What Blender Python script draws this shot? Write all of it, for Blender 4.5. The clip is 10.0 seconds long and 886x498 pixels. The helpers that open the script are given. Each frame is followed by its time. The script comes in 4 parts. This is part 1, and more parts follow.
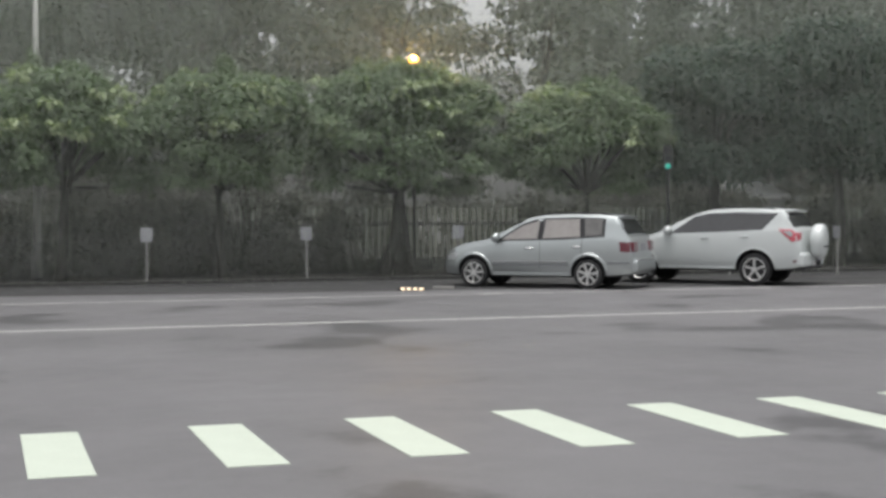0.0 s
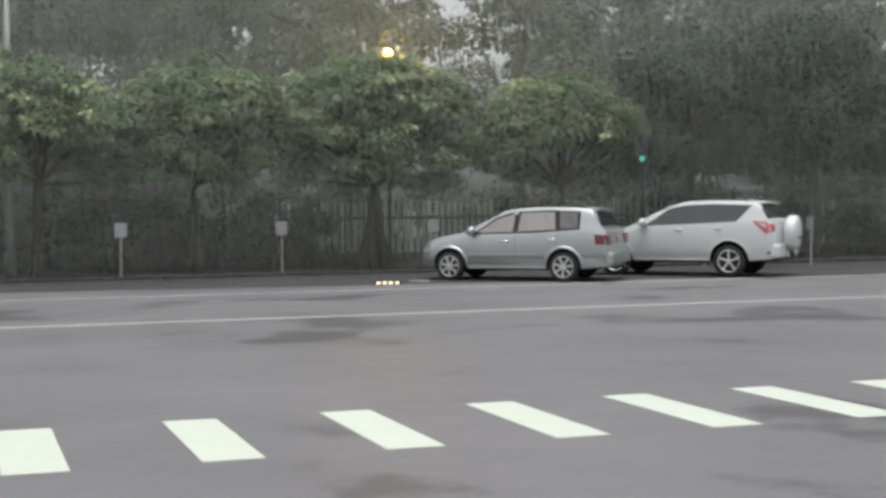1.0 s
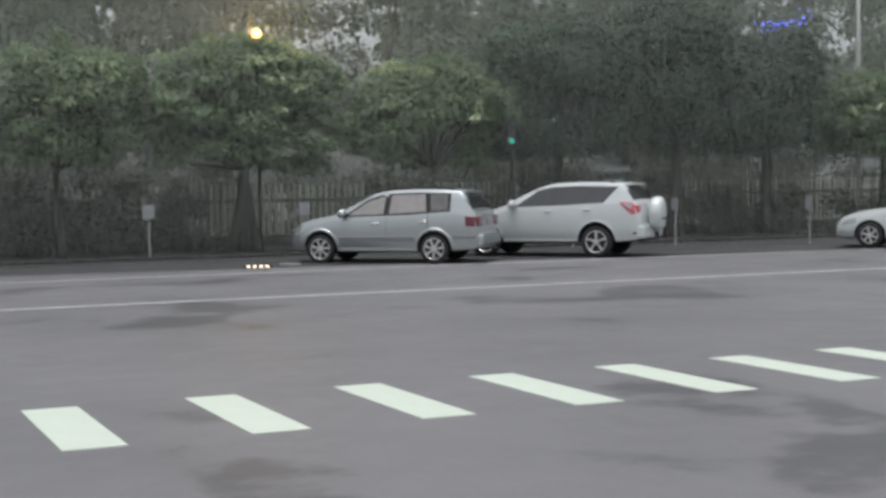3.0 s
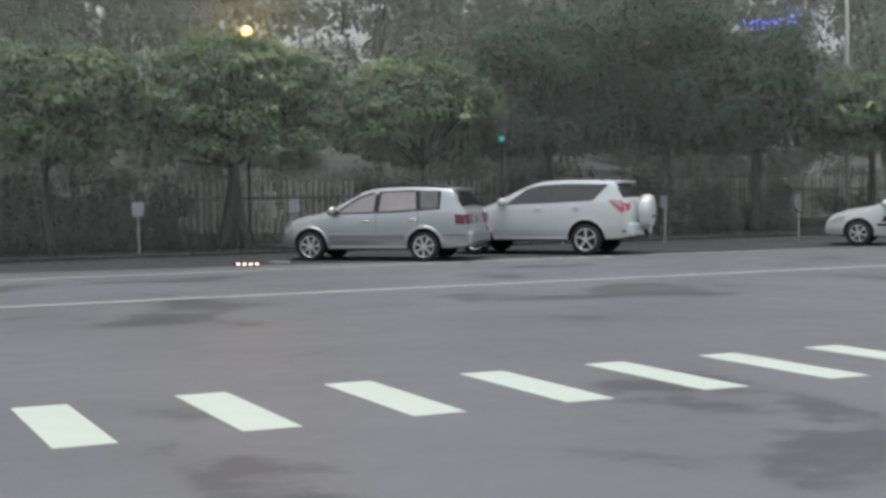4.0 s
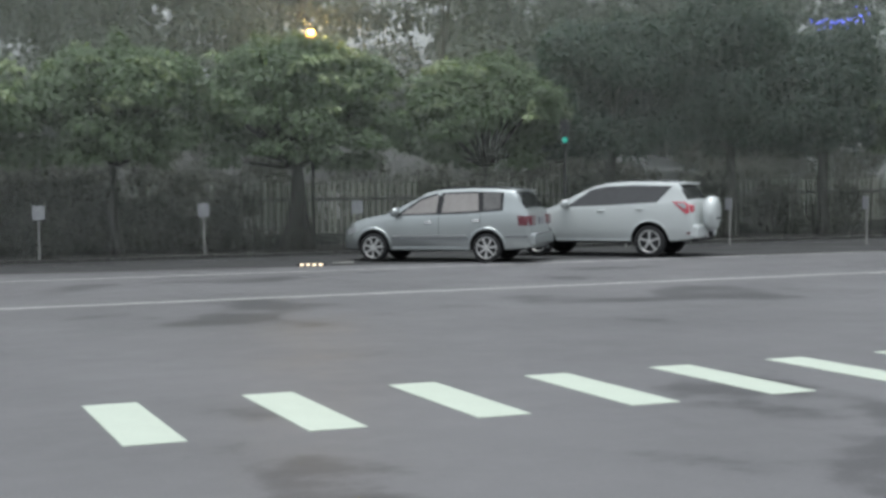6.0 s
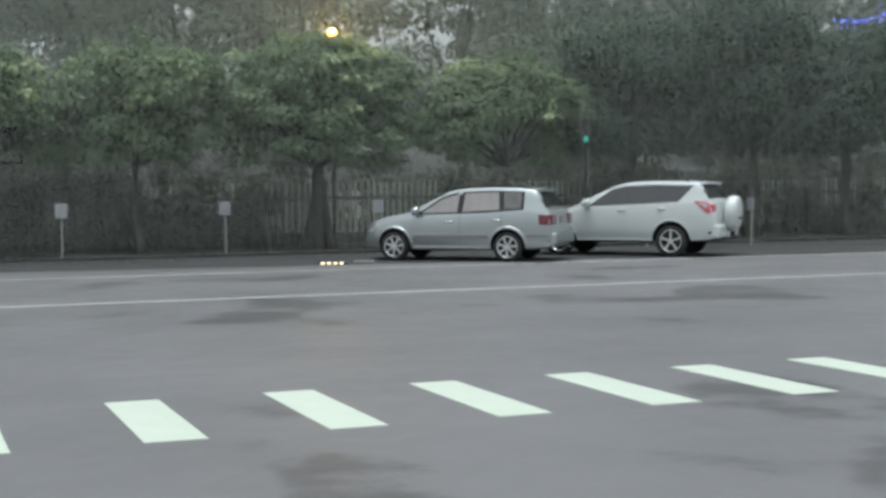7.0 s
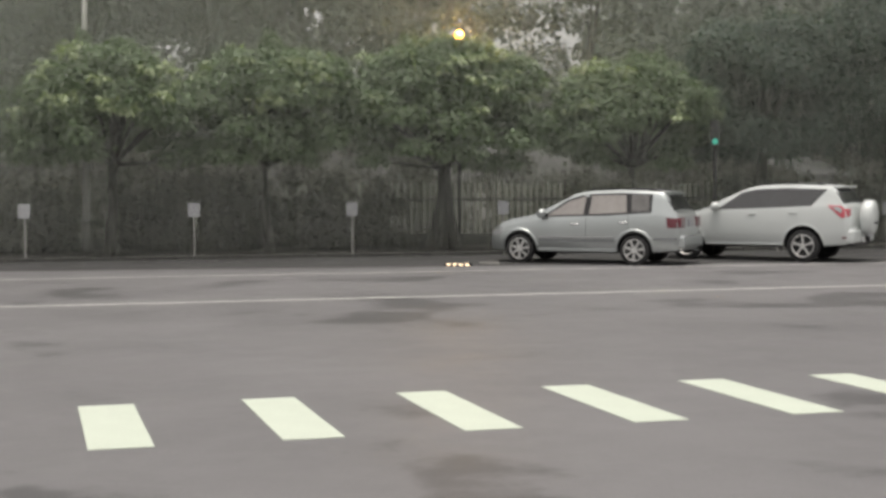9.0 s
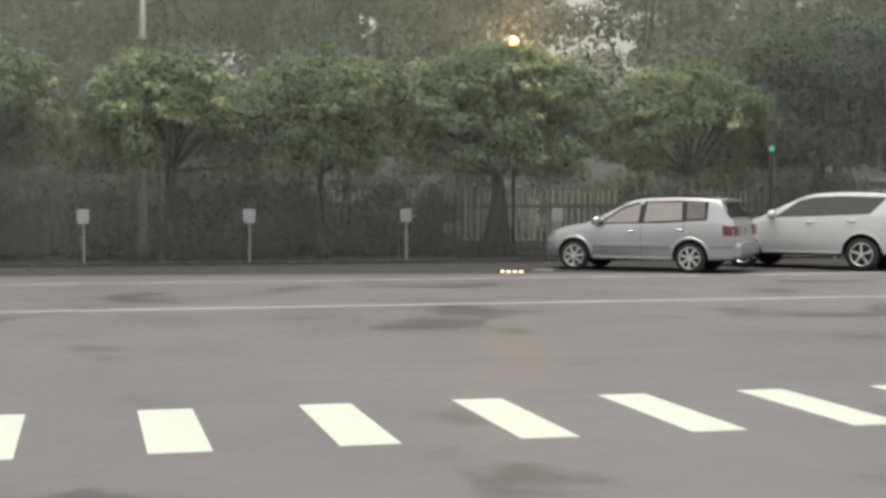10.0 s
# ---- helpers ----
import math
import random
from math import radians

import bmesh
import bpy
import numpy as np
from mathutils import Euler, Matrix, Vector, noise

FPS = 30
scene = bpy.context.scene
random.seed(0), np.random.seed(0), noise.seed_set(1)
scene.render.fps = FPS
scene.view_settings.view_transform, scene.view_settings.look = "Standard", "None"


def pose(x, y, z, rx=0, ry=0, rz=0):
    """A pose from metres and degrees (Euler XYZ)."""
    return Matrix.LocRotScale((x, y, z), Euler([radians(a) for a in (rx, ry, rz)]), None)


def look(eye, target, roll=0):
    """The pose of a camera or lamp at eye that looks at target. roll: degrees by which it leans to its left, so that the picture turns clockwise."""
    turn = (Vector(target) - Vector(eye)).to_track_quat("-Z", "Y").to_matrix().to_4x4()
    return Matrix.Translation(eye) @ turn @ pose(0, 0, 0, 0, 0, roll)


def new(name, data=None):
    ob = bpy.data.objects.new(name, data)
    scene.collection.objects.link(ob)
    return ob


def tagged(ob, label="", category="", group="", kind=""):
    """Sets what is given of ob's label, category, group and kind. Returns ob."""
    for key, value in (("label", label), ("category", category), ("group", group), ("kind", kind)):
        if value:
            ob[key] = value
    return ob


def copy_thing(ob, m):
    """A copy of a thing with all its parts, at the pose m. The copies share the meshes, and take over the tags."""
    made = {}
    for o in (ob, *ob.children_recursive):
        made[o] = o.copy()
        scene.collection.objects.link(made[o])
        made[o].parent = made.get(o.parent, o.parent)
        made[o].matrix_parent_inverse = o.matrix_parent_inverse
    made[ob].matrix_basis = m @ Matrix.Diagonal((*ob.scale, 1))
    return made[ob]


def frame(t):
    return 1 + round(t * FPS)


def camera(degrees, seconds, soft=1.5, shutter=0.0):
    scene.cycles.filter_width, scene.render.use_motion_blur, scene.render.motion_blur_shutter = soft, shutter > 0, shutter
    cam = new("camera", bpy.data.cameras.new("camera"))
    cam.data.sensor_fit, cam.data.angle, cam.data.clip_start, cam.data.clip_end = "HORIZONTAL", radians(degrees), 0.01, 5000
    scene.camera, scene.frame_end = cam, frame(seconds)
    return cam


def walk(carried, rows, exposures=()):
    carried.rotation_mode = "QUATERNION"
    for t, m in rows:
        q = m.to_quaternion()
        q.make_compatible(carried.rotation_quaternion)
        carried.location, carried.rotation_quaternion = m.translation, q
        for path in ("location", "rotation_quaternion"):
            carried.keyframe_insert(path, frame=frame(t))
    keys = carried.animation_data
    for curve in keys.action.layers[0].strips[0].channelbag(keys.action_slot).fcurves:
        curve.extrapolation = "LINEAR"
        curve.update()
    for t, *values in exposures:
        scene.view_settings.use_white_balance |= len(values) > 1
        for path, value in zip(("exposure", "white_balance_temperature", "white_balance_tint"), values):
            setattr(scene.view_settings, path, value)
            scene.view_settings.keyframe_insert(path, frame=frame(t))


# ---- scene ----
cam = camera(38.3, 10.0, soft=3.2)


def aim(x, y, z, yaw, pitch, roll):
    return Matrix.Translation((x, y, z)) @ pose(0, 0, 0, 90 + pitch, 0, yaw) @ pose(0, 0, 0, 0, 0, roll)


# The x axis runs along the road, y across it towards the hedge.
PATH = [
    (0.0, 0.067, 0.011, 1.589, -16.075, -1.567, -0.245),
    (0.5, 0.060, 0.000, 1.589, -16.305, -1.667, -0.431),
    (1.0, 0.081, 0.016, 1.577, -17.147, -1.835, -0.605),
    (1.5, 0.099, 0.019, 1.574, -18.507, -2.045, -0.826),
    (2.0, 0.117, -0.018, 1.580, -20.126, -2.309, -0.944),
    (2.5, 0.131, -0.014, 1.580, -21.675, -2.509, -0.920),
    (3.0, 0.132, -0.019, 1.577, -22.802, -2.696, -0.824),
    (4.5, 0.121, -0.020, 1.576, -23.285, -2.814, -0.764),
    (5.0, 0.116, -0.011, 1.578, -22.431, -2.756, -0.708),
    (5.5, 0.097, -0.027, 1.584, -21.271, -2.731, -0.708),
    (7.0, 0.087, -0.029, 1.580, -19.590, -2.750, -0.562),
    (7.5, 0.083, -0.065, 1.590, -18.921, -2.793, -0.499),
    (8.0, 0.050, 0.000, 1.581, -17.755, -2.763, -0.389),
    (8.5, 0.022, -0.007, 1.591, -16.018, -2.735, -0.270),
    (9.0, -0.008, 0.017, 1.584, -14.170, -2.642, -0.193),
    (9.5, -0.035, 0.030, 1.588, -12.710, -2.537, -0.097),
    (10.0, -0.041, 0.025, 1.590, -11.822, -2.349, -0.013),
]
EXPOSURES = [(0.0, 0.42, 6500, 10), (1.0, 0.46, 6450, 10), (1.5, 0.46, 6400, 10), (2.5, 0.30, 6300, 10), (4.5, 0.26, 6150, 10), (5.5, 0.26, 6100, 8), (7.0, 0.38, 6050, 3), (7.5, 0.36, 6250, 3), (8.0, 0.24, 8000, 13), (8.5, 0.3, 8200, 15), (9.0, 0.42, 7000, 11), (10.0, 0.58, 6950, 11)]
walk(cam, [(t, aim(*row)) for t, *row in PATH], EXPOSURES)

# ---- light: a rainy, overcast dusk ----
SUN_UP, SUN_TURN = radians(84), radians(200)
world = bpy.data.worlds.new("overcast")
scene.world = world
world.use_nodes = True
wt = world.node_tree
sky = wt.nodes.new("ShaderNodeTexSky")
sky.sky_type, sky.sun_disc, sky.sun_elevation, sky.sun_rotation = "NISHITA", False, SUN_UP, SUN_TURN
sky.air_density, sky.dust_density = 1.0, 5.0
grey = wt.nodes.new("ShaderNodeHueSaturation")
grey.inputs["Saturation"].default_value = 0.12
wt.links.new(sky.outputs["Color"], grey.inputs["Color"])
wt.links.new(grey.outputs["Color"], wt.nodes["Background"].inputs["Color"])
wt.nodes["Background"].inputs["Strength"].default_value = 0.148
sun_data = bpy.data.lights.new("sun", "SUN")
sun_data.energy, sun_data.angle, sun_data.color = 0.85, radians(40), (1.0, 0.98, 0.95)
sun = new("sun", sun_data)
sun.matrix_world = look((-2, 16, 44), (0, 20, 0))


# ---- materials ----
def material(name, base, rough=0.6, metal=0.0, vary=0.25, scale=6.0, fine=60.0, bump=0.1, bump_size=0.01, random_by="", spread=0.3, coat=0.0):
    """A surface with two scales of variation and a fine relief."""
    m = bpy.data.materials.new(name)
    m.use_nodes = True
    nt = m.node_tree
    b = nt.nodes["Principled BSDF"]
    geo = nt.nodes.new("ShaderNodeTexCoord")
    big, small = nt.nodes.new("ShaderNodeTexNoise"), nt.nodes.new("ShaderNodeTexNoise")
    big.inputs["Scale"].default_value, small.inputs["Scale"].default_value = scale, fine
    big.inputs["Detail"].default_value, small.inputs["Detail"].default_value = 5, 3
    for n in (big, small):
        nt.links.new(geo.outputs["Object"], n.inputs["Vector"])
    add = nt.nodes.new("ShaderNodeMath")
    add.operation = "ADD"
    nt.links.new(big.outputs["Fac"], add.inputs[0])
    nt.links.new(small.outputs["Fac"], add.inputs[1])
    ramp = nt.nodes.new("ShaderNodeMapRange")
    ramp.inputs["From Min"].default_value, ramp.inputs["From Max"].default_value = 0.6, 1.4
    ramp.inputs["To Min"].default_value, ramp.inputs["To Max"].default_value = 1 - vary, 1 + vary
    nt.links.new(add.outputs[0], ramp.inputs["Value"])
    value = ramp.outputs[0]
    if random_by:
        if random_by == "island":
            r = nt.nodes.new("ShaderNodeNewGeometry").outputs["Random Per Island"]
        else:
            r = nt.nodes.new("ShaderNodeObjectInfo").outputs["Random"]
        rr = nt.nodes.new("ShaderNodeMapRange")
        rr.inputs["To Min"].default_value, rr.inputs["To Max"].default_value = 1 - spread, 1 + spread
        nt.links.new(r, rr.inputs["Value"])
        mul = nt.nodes.new("ShaderNodeMath")
        mul.operation = "MULTIPLY"
        nt.links.new(value, mul.inputs[0])
        nt.links.new(rr.outputs[0], mul.inputs[1])
        value = mul.outputs[0]
    mix = nt.nodes.new("ShaderNodeVectorMath")
    mix.operation = "SCALE"
    mix.inputs[0].default_value = base
    nt.links.new(value, mix.inputs["Scale"])
    nt.links.new(mix.outputs[0], b.inputs["Base Color"])
    b.inputs["Roughness"].default_value, b.inputs["Metallic"].default_value = rough, metal
    b.inputs["Coat Weight"].default_value = coat
    b.inputs["Coat Roughness"].default_value = 0.12
    if bump:
        bp = nt.nodes.new("ShaderNodeBump")
        bp.inputs["Strength"].default_value, bp.inputs["Distance"].default_value = bump, bump_size
        nt.links.new(small.outputs["Fac"], bp.inputs["Height"])
        nt.links.new(bp.outputs[0], b.inputs["Normal"])
    return m


def glow(name, colour, strength):
    m = bpy.data.materials.new(name)
    m.use_nodes = True
    b = m.node_tree.nodes["Principled BSDF"]
    b.inputs["Base Color"].default_value = (*colour, 1)
    b.inputs["Emission Color"].default_value = (*colour, 1)
    b.inputs["Emission Strength"].default_value = strength
    return m


def wet_asphalt(name, base, low, high, tracks=()):
    """Worn asphalt under a film of rain: a little smoother where water stands, with dark soaked patches
    that gather along the wheel tracks, given as (y, half width)."""
    m = material(name, base, 0.5, 0, 0.13, 0.5, 45, 0.25, 0.006)
    nt = m.node_tree
    b = nt.nodes["Principled BSDF"]

    def ranged(socket, f0, f1, t0, t1):
        r = nt.nodes.new("ShaderNodeMapRange")
        r.interpolation_type = "SMOOTHSTEP"
        for key, value in (("From Min", f0), ("From Max", f1), ("To Min", t0), ("To Max", t1)):
            r.inputs[key].default_value = value
        nt.links.new(socket, r.inputs["Value"])
        return r.outputs[0]

    def sums(kind, p, q):
        n = nt.nodes.new("ShaderNodeMath")
        n.operation = kind
        for k, v in enumerate((p, q)):
            if isinstance(v, (int, float)):
                n.inputs[k].default_value = v
            else:
                nt.links.new(v, n.inputs[k])
        return n.outputs[0]

    tc = nt.nodes.new("ShaderNodeTexCoord")
    axes = nt.nodes.new("ShaderNodeSeparateXYZ")
    nt.links.new(tc.outputs["Object"], axes.inputs[0])
    soaked = []
    for scale, rough in ((0.42, 0.62), (0.13, 0.5)):
        nz = nt.nodes.new("ShaderNodeTexNoise")
        nz.inputs["Scale"].default_value, nz.inputs["Detail"].default_value, nz.inputs["Roughness"].default_value = scale, 7, rough
        nt.links.new(tc.outputs["Object"], nz.inputs["Vector"])
        soaked.append(nz.outputs["Fac"])
    nt.links.new(ranged(soaked[0], 0.35, 0.65, low, high), b.inputs["Roughness"])
    # soaked patches: dense in the tracks, rare elsewhere
    level = soaked[0]
    for y, half in tracks:
        away = sums("ABSOLUTE", sums("SUBTRACT", axes.outputs["Y"], float(y)), 0.0)
        level = sums("SUBTRACT", level, ranged(away, half * 0.3, half, 0.09, 0.0))
    patch = ranged(level, 0.335, 0.41, 0.54, 1.0)
    tone = sums("MULTIPLY", patch, ranged(soaked[1], 0.35, 0.65, 0.93, 1.05))
    wet = nt.nodes.new("ShaderNodeVectorMath")
    wet.operation = "SCALE"
    nt.links.new(b.inputs["Base Color"].links[0].from_socket, wet.inputs[0])
    nt.links.new(tone, wet.inputs["Scale"])
    nt.links.new(wet.outputs[0], b.inputs["Base Color"])
    return m


def leaf_material(name, base, spread, vary=0.3):
    m = material(name, base, 0.62, 0, vary, 0.7, 30, 0.0, 0.01, "island", spread)
    nt = m.node_tree
    b = nt.nodes["Principled BSDF"]
    tr = nt.nodes.new("ShaderNodeBsdfTranslucent")
    tr.inputs["Color"].default_value = (base[0] * 1.25, base[1] * 1.42, base[2] * 0.9, 1)
    mx = nt.nodes.new("ShaderNodeMixShader")
    mx.inputs["Fac"].default_value = 0.3
    out = nt.nodes["Material Output"]
    nt.links.new(b.outputs[0], mx.inputs[1])
    nt.links.new(tr.outputs[0], mx.inputs[2])
    nt.links.new(mx.outputs[0], out.inputs["Surface"])
    return m


ASPHALT = wet_asphalt("wet_asphalt", (0.137, 0.133, 0.138), 0.44, 0.58, ((16.2, 1.9), (6.0, 1.9), (22.0, 1.2)))
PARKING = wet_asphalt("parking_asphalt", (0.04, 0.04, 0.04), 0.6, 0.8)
SOIL = material("wet_soil", (0.04, 0.038, 0.034), 0.9, 0, 0.4, 1.5, 25, 0.6, 0.03)
STRIPE = material("crossing_paint", (0.50, 0.55, 0.47), 0.55, 0, 0.07, 3, 40, 0.2, 0.004)
LINE = material("worn_line_paint", (0.46, 0.46, 0.44), 0.6, 0, 0.25, 1.2, 12, 0.2, 0.004)
CONCRETE = material("kerb_concrete", (0.042, 0.042, 0.04), 0.7, 0, 0.3, 3, 40, 0.4, 0.008)
WORN_CONCRETE = material("worn_pale_concrete", (0.26, 0.255, 0.24), 0.7, 0, 0.35, 6, 50, 0.4, 0.006)
BARK = material("wet_bark", (0.03, 0.028, 0.024), 0.8, 0, 0.4, 5, 40, 0.8, 0.02)
LEAF_FRONT = leaf_material("glossy_leaf", (0.125, 0.172, 0.100), 0.4)
# Lighter than the crown leaf: young tips, with top highlights put into the colour.
LEAF_YOUNG_LIT = leaf_material("young_lit_leaf", (0.27, 0.32, 0.19), 0.3)
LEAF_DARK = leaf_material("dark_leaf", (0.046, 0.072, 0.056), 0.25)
LEAF_BACK = leaf_material("tall_tree_leaf", (0.074, 0.092, 0.072), 0.25, 0.4)
LEAF_HEDGE = leaf_material("hedge_leaf", (0.06, 0.06, 0.051), 0.2)
SILVER = material("silver_paint", (0.46, 0.49, 0.49), 0.34, 0.8, 0.04, 2, 30, 0, 0.01, coat=0.6)
WHITE = material("white_paint", (0.57, 0.60, 0.595), 0.35, 0, 0.04, 2, 30, 0, 0.01, coat=0.6)
BLACK = material("black_plastic", (0.02, 0.02, 0.022), 0.55, 0, 0.2, 8, 60, 0.1, 0.002)
TRIM_GREY = material("grey_moulding", (0.2, 0.21, 0.215), 0.45, 0, 0.1, 8, 60, 0, 0.002)
RUBBER = material("tyre_rubber", (0.022, 0.022, 0.023), 0.75, 0, 0.25, 12, 80, 0.3, 0.003)
ALLOY = material("alloy", (0.66, 0.66, 0.65), 0.32, 0.6, 0.1, 10, 60, 0, 0.002)
MISTED = material("misted_glass", (0.30, 0.28, 0.265), 0.12, 0, 0.12, 1.5, 9, 0, 0.002, coat=1.0)
HALF_MISTED = material("half_misted_glass", (0.13, 0.125, 0.12), 0.1, 0, 0.3, 2.5, 9, 0, 0.002, coat=1.0)
REAR_GLASS = material("dark_rear_glass", (0.018, 0.018, 0.02), 0.25, 0, 0.2, 1.5, 9, 0, 0.002, coat=0.25)
TINTED = material("tinted_glass", (0.05, 0.05, 0.052), 0.08, 0, 0.15, 1.5, 9, 0, 0.002, coat=1.0)
RED = material("red_lens", (0.14, 0.03, 0.042), 0.2, 0, 0.1, 9, 60, 0, 0.002, coat=0.6)
RED_PALE = material("pale_red_lens", (0.55, 0.10, 0.13), 0.2, 0, 0.1, 9, 60, 0, 0.002, coat=0.6)
CLEAR = material("clear_lens", (0.4, 0.41, 0.42), 0.15, 0.2, 0.1, 9, 60, 0, 0.002, coat=0.8)
CHROME = material("chrome", (0.7, 0.7, 0.7), 0.18, 1.0, 0.05, 9, 60, 0, 0.002)
POST = material("galvanised_post", (0.36, 0.355, 0.34), 0.55, 0.3, 0.2, 5, 50, 0.1, 0.003)
PLATE = material("painted_plate", (0.34, 0.345, 0.365), 0.5, 0, 0.15, 4, 40, 0.1, 0.003, "object", 0.2)
STEEL = material("lamp_post_steel", (0.36, 0.36, 0.34), 0.55, 0.3, 0.2, 3, 40, 0.1, 0.004)
PICKET = material("weathered_picket_paint", (0.34, 0.345, 0.29), 0.7, 0, 0.3, 3, 40, 0.3, 0.006, "object", 0.3)
DARK_STEEL = material("dull_base_paint", (0.10, 0.10, 0.095), 0.6, 0.2, 0.25, 4, 40, 0.2, 0.004)
RAIL = material("dark_fence_rail", (0.10, 0.10, 0.095), 0.7, 0, 0.3, 3, 40, 0.3, 0.006)
HOUSE = material("pale_render", (0.55, 0.55, 0.56), 0.8, 0, 0.15, 0.7, 20, 0.3, 0.01)
RAIN = leaf_material("rain_haze", (0.76, 0.78, 0.78), 0.05)
ROOF = material("grey_roof", (0.16, 0.16, 0.17), 0.7, 0, 0.3, 1.5, 20, 0.4, 0.02)
AMBER = glow("amber_lamp", (1.0, 0.52, 0.13), 1.5)
SMALL_AMBER = glow("warning_lights", (1.0, 0.80, 0.55), 1.5)
BLUE = glow("blue_lights", (0.12, 0.16, 1.0), 2.5)
GREEN = glow("green_signal", (0.04, 0.45, 0.34), 0.35)


# ---- building helpers ----
def shaped(name, bm, mat, smooth=False):
    me = bpy.data.meshes.new(name)
    bm.normal_update()
    bm.to_mesh(me)
    bm.free()
    for m in mat if isinstance(mat, (list, tuple)) else [mat]:
        me.materials.append(m)
    if smooth:
        me.polygons.foreach_set("use_smooth", [True] * len(me.polygons))
    return me


def part(name, bm, mat, parent, label="", smooth=False):
    ob = new(name, shaped(name, bm, mat, smooth))
    ob.parent = parent
    return tagged(ob, label) if label else ob


def block(bm, lo, hi, bevel=0.0):
    """A box between two corners, with bevelled edges."""
    lo, hi = Vector(lo), Vector(hi)
    made = bmesh.ops.create_cube(bm, size=1.0, matrix=Matrix.Translation((lo + hi) / 2) @ Matrix.Diagonal((*(hi - lo), 1)))
    if bevel:
        edges = list({e for v in made["verts"] for e in v.link_edges})
        bmesh.ops.bevel(bm, geom=edges, offset=bevel, segments=2, affect="EDGES", profile=0.5)
    return bm


def tube(bm, points, radii, sides=8):
    """A tapered round tube through points, closed at its ends."""
    rings = []
    for i, p in enumerate(points):
        p = Vector(p)
        ahead = Vector(points[min(i + 1, len(points) - 1)]) - Vector(points[max(i - 1, 0)])
        q = ahead.to_track_quat("Z", "Y")
        rings.append([bm.verts.new(p + q @ Vector((radii[i] * math.cos(a), radii[i] * math.sin(a), 0))) for a in [2 * math.pi * k / sides for k in range(sides)]])
    for a, b in zip(rings, rings[1:]):
        for k in range(sides):
            bm.faces.new((a[k], a[(k + 1) % sides], b[(k + 1) % sides], b[k]))
    bm.faces.new(rings[0][::-1])
    bm.faces.new(rings[-1])
    return bm


def lathe(bm, profile, sides=24, axis="y", closed=True):
    """Turns a profile of (radius, along) about the axis."""
    rings = []
    for r, h in profile:
        ring = []
        for k in range(sides):
            a = 2 * math.pi * k / sides
            c, s = r * math.cos(a), r * math.sin(a)
            ring.append(bm.verts.new((c, h, s) if axis == "y" else (c, s, h)))
        rings.append(ring)
    for a, b in zip(rings, rings[1:]):
        for k in range(sides):
            bm.faces.new((a[k], a[(k + 1) % sides], b[(k + 1) % sides], b[k]))
    if closed:
        bm.faces.new(rings[0])
        bm.faces.new(rings[-1])
    bmesh.ops.recalc_face_normals(bm, faces=bm.faces)
    return bm


def thing(name, label, category, m=None, group="", kind=""):
    ob = tagged(new(name), label, category, group, kind)
    if m is not None:
        ob.matrix_world = m
    return ob


def sheet(name, x0, x1, y0, y1, z, mat, label, category, thick=0.12):
    bm = block(bmesh.new(), (x0, y0, z - thick), (x1, y1, z))
    return tagged(new(name, shaped(name, bm, mat)), label, category, "", "structure")


# ---- ground, road, markings ----
bm = bmesh.new()
bmesh.ops.create_grid(bm, x_segments=2, y_segments=2, size=900, matrix=Matrix.Translation((0, 300, -0.13)))
tagged(new("ground", shaped("ground", bm, SOIL)), "dark wet soil reaching to the horizon", "ground", "", "structure")
sheet("road", -160, 260, -14, 29.9, 0.0, ASPHALT, "wide wet grey asphalt road with rain on it", "road")
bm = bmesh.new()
# Darker ground; towards the right its outline also takes in the cars' cast shade.
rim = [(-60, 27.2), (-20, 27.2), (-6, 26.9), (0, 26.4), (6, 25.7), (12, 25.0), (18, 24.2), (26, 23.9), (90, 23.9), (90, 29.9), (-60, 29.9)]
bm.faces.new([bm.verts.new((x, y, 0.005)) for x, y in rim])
tagged(new("parking_strip", shaped("parking_strip", bm, PARKING)), "dark wet asphalt parking strip beside the road, with car shade in its outline", "parking", "", "structure")
sheet("verge", -160, 260, 30.06, 60, 0.03, SOIL, "dark wet planted verge behind the kerb", "verge", 0.18)
kerb = thing("kerb", "low wet concrete kerb between parking strip and verge", "kerb", None, "", "structure")
kerb_mesh = shaped("kerb_stone", block(bmesh.new(), (-0.49, 0, -0.1), (0.49, 0.15, 0.09), 0.015), CONCRETE)
for i in range(-12, 45):
    ob = new("kerb_stone", kerb_mesh)
    ob.parent, ob.location = kerb, (i, 29.905, 0)

crossing = thing("crosswalk", "row of pale green-white painted crossing bars on wet asphalt", "crosswalk", None, "", "structure")
bm = bmesh.new()
block(bm, (0, 0, -0.002), (0.4, 1.66, 0.005))
for v in bm.verts:
    v.co.x -= 0.066 * v.co.y
bar_mesh = shaped("crossing_bar", bm, STRIPE)
for i in range(-3, 14):
    ob = new("crossing_bar", bar_mesh)
    ob.parent, ob.location = crossing, (-0.225 + 1.1945 * i, 8.05, 0)


def road_line(name, y, width, label):
    bm = bmesh.new()
    edge = random.Random(3)
    xs = np.arange(-40, 90, 0.5)
    top = [(bm.verts.new((x, y - width / 2 + edge.uniform(-0.008, 0.008), 0.004)), bm.verts.new((x, y + width / 2 + edge.uniform(-0.008, 0.008), 0.004))) for x in xs]
    for a, b in zip(top, top[1:]):
        bm.faces.new((a[0], b[0], b[1], a[1]))
    tagged(new(name, shaped(name, bm, LINE)), label, "road line", "", "structure")


road_line("lane_line", 18.42, 0.16, "worn thin white lane line on wet asphalt")
road_line("edge_line", 24.1, 0.15, "faded thin white edge line beside the parking strip")


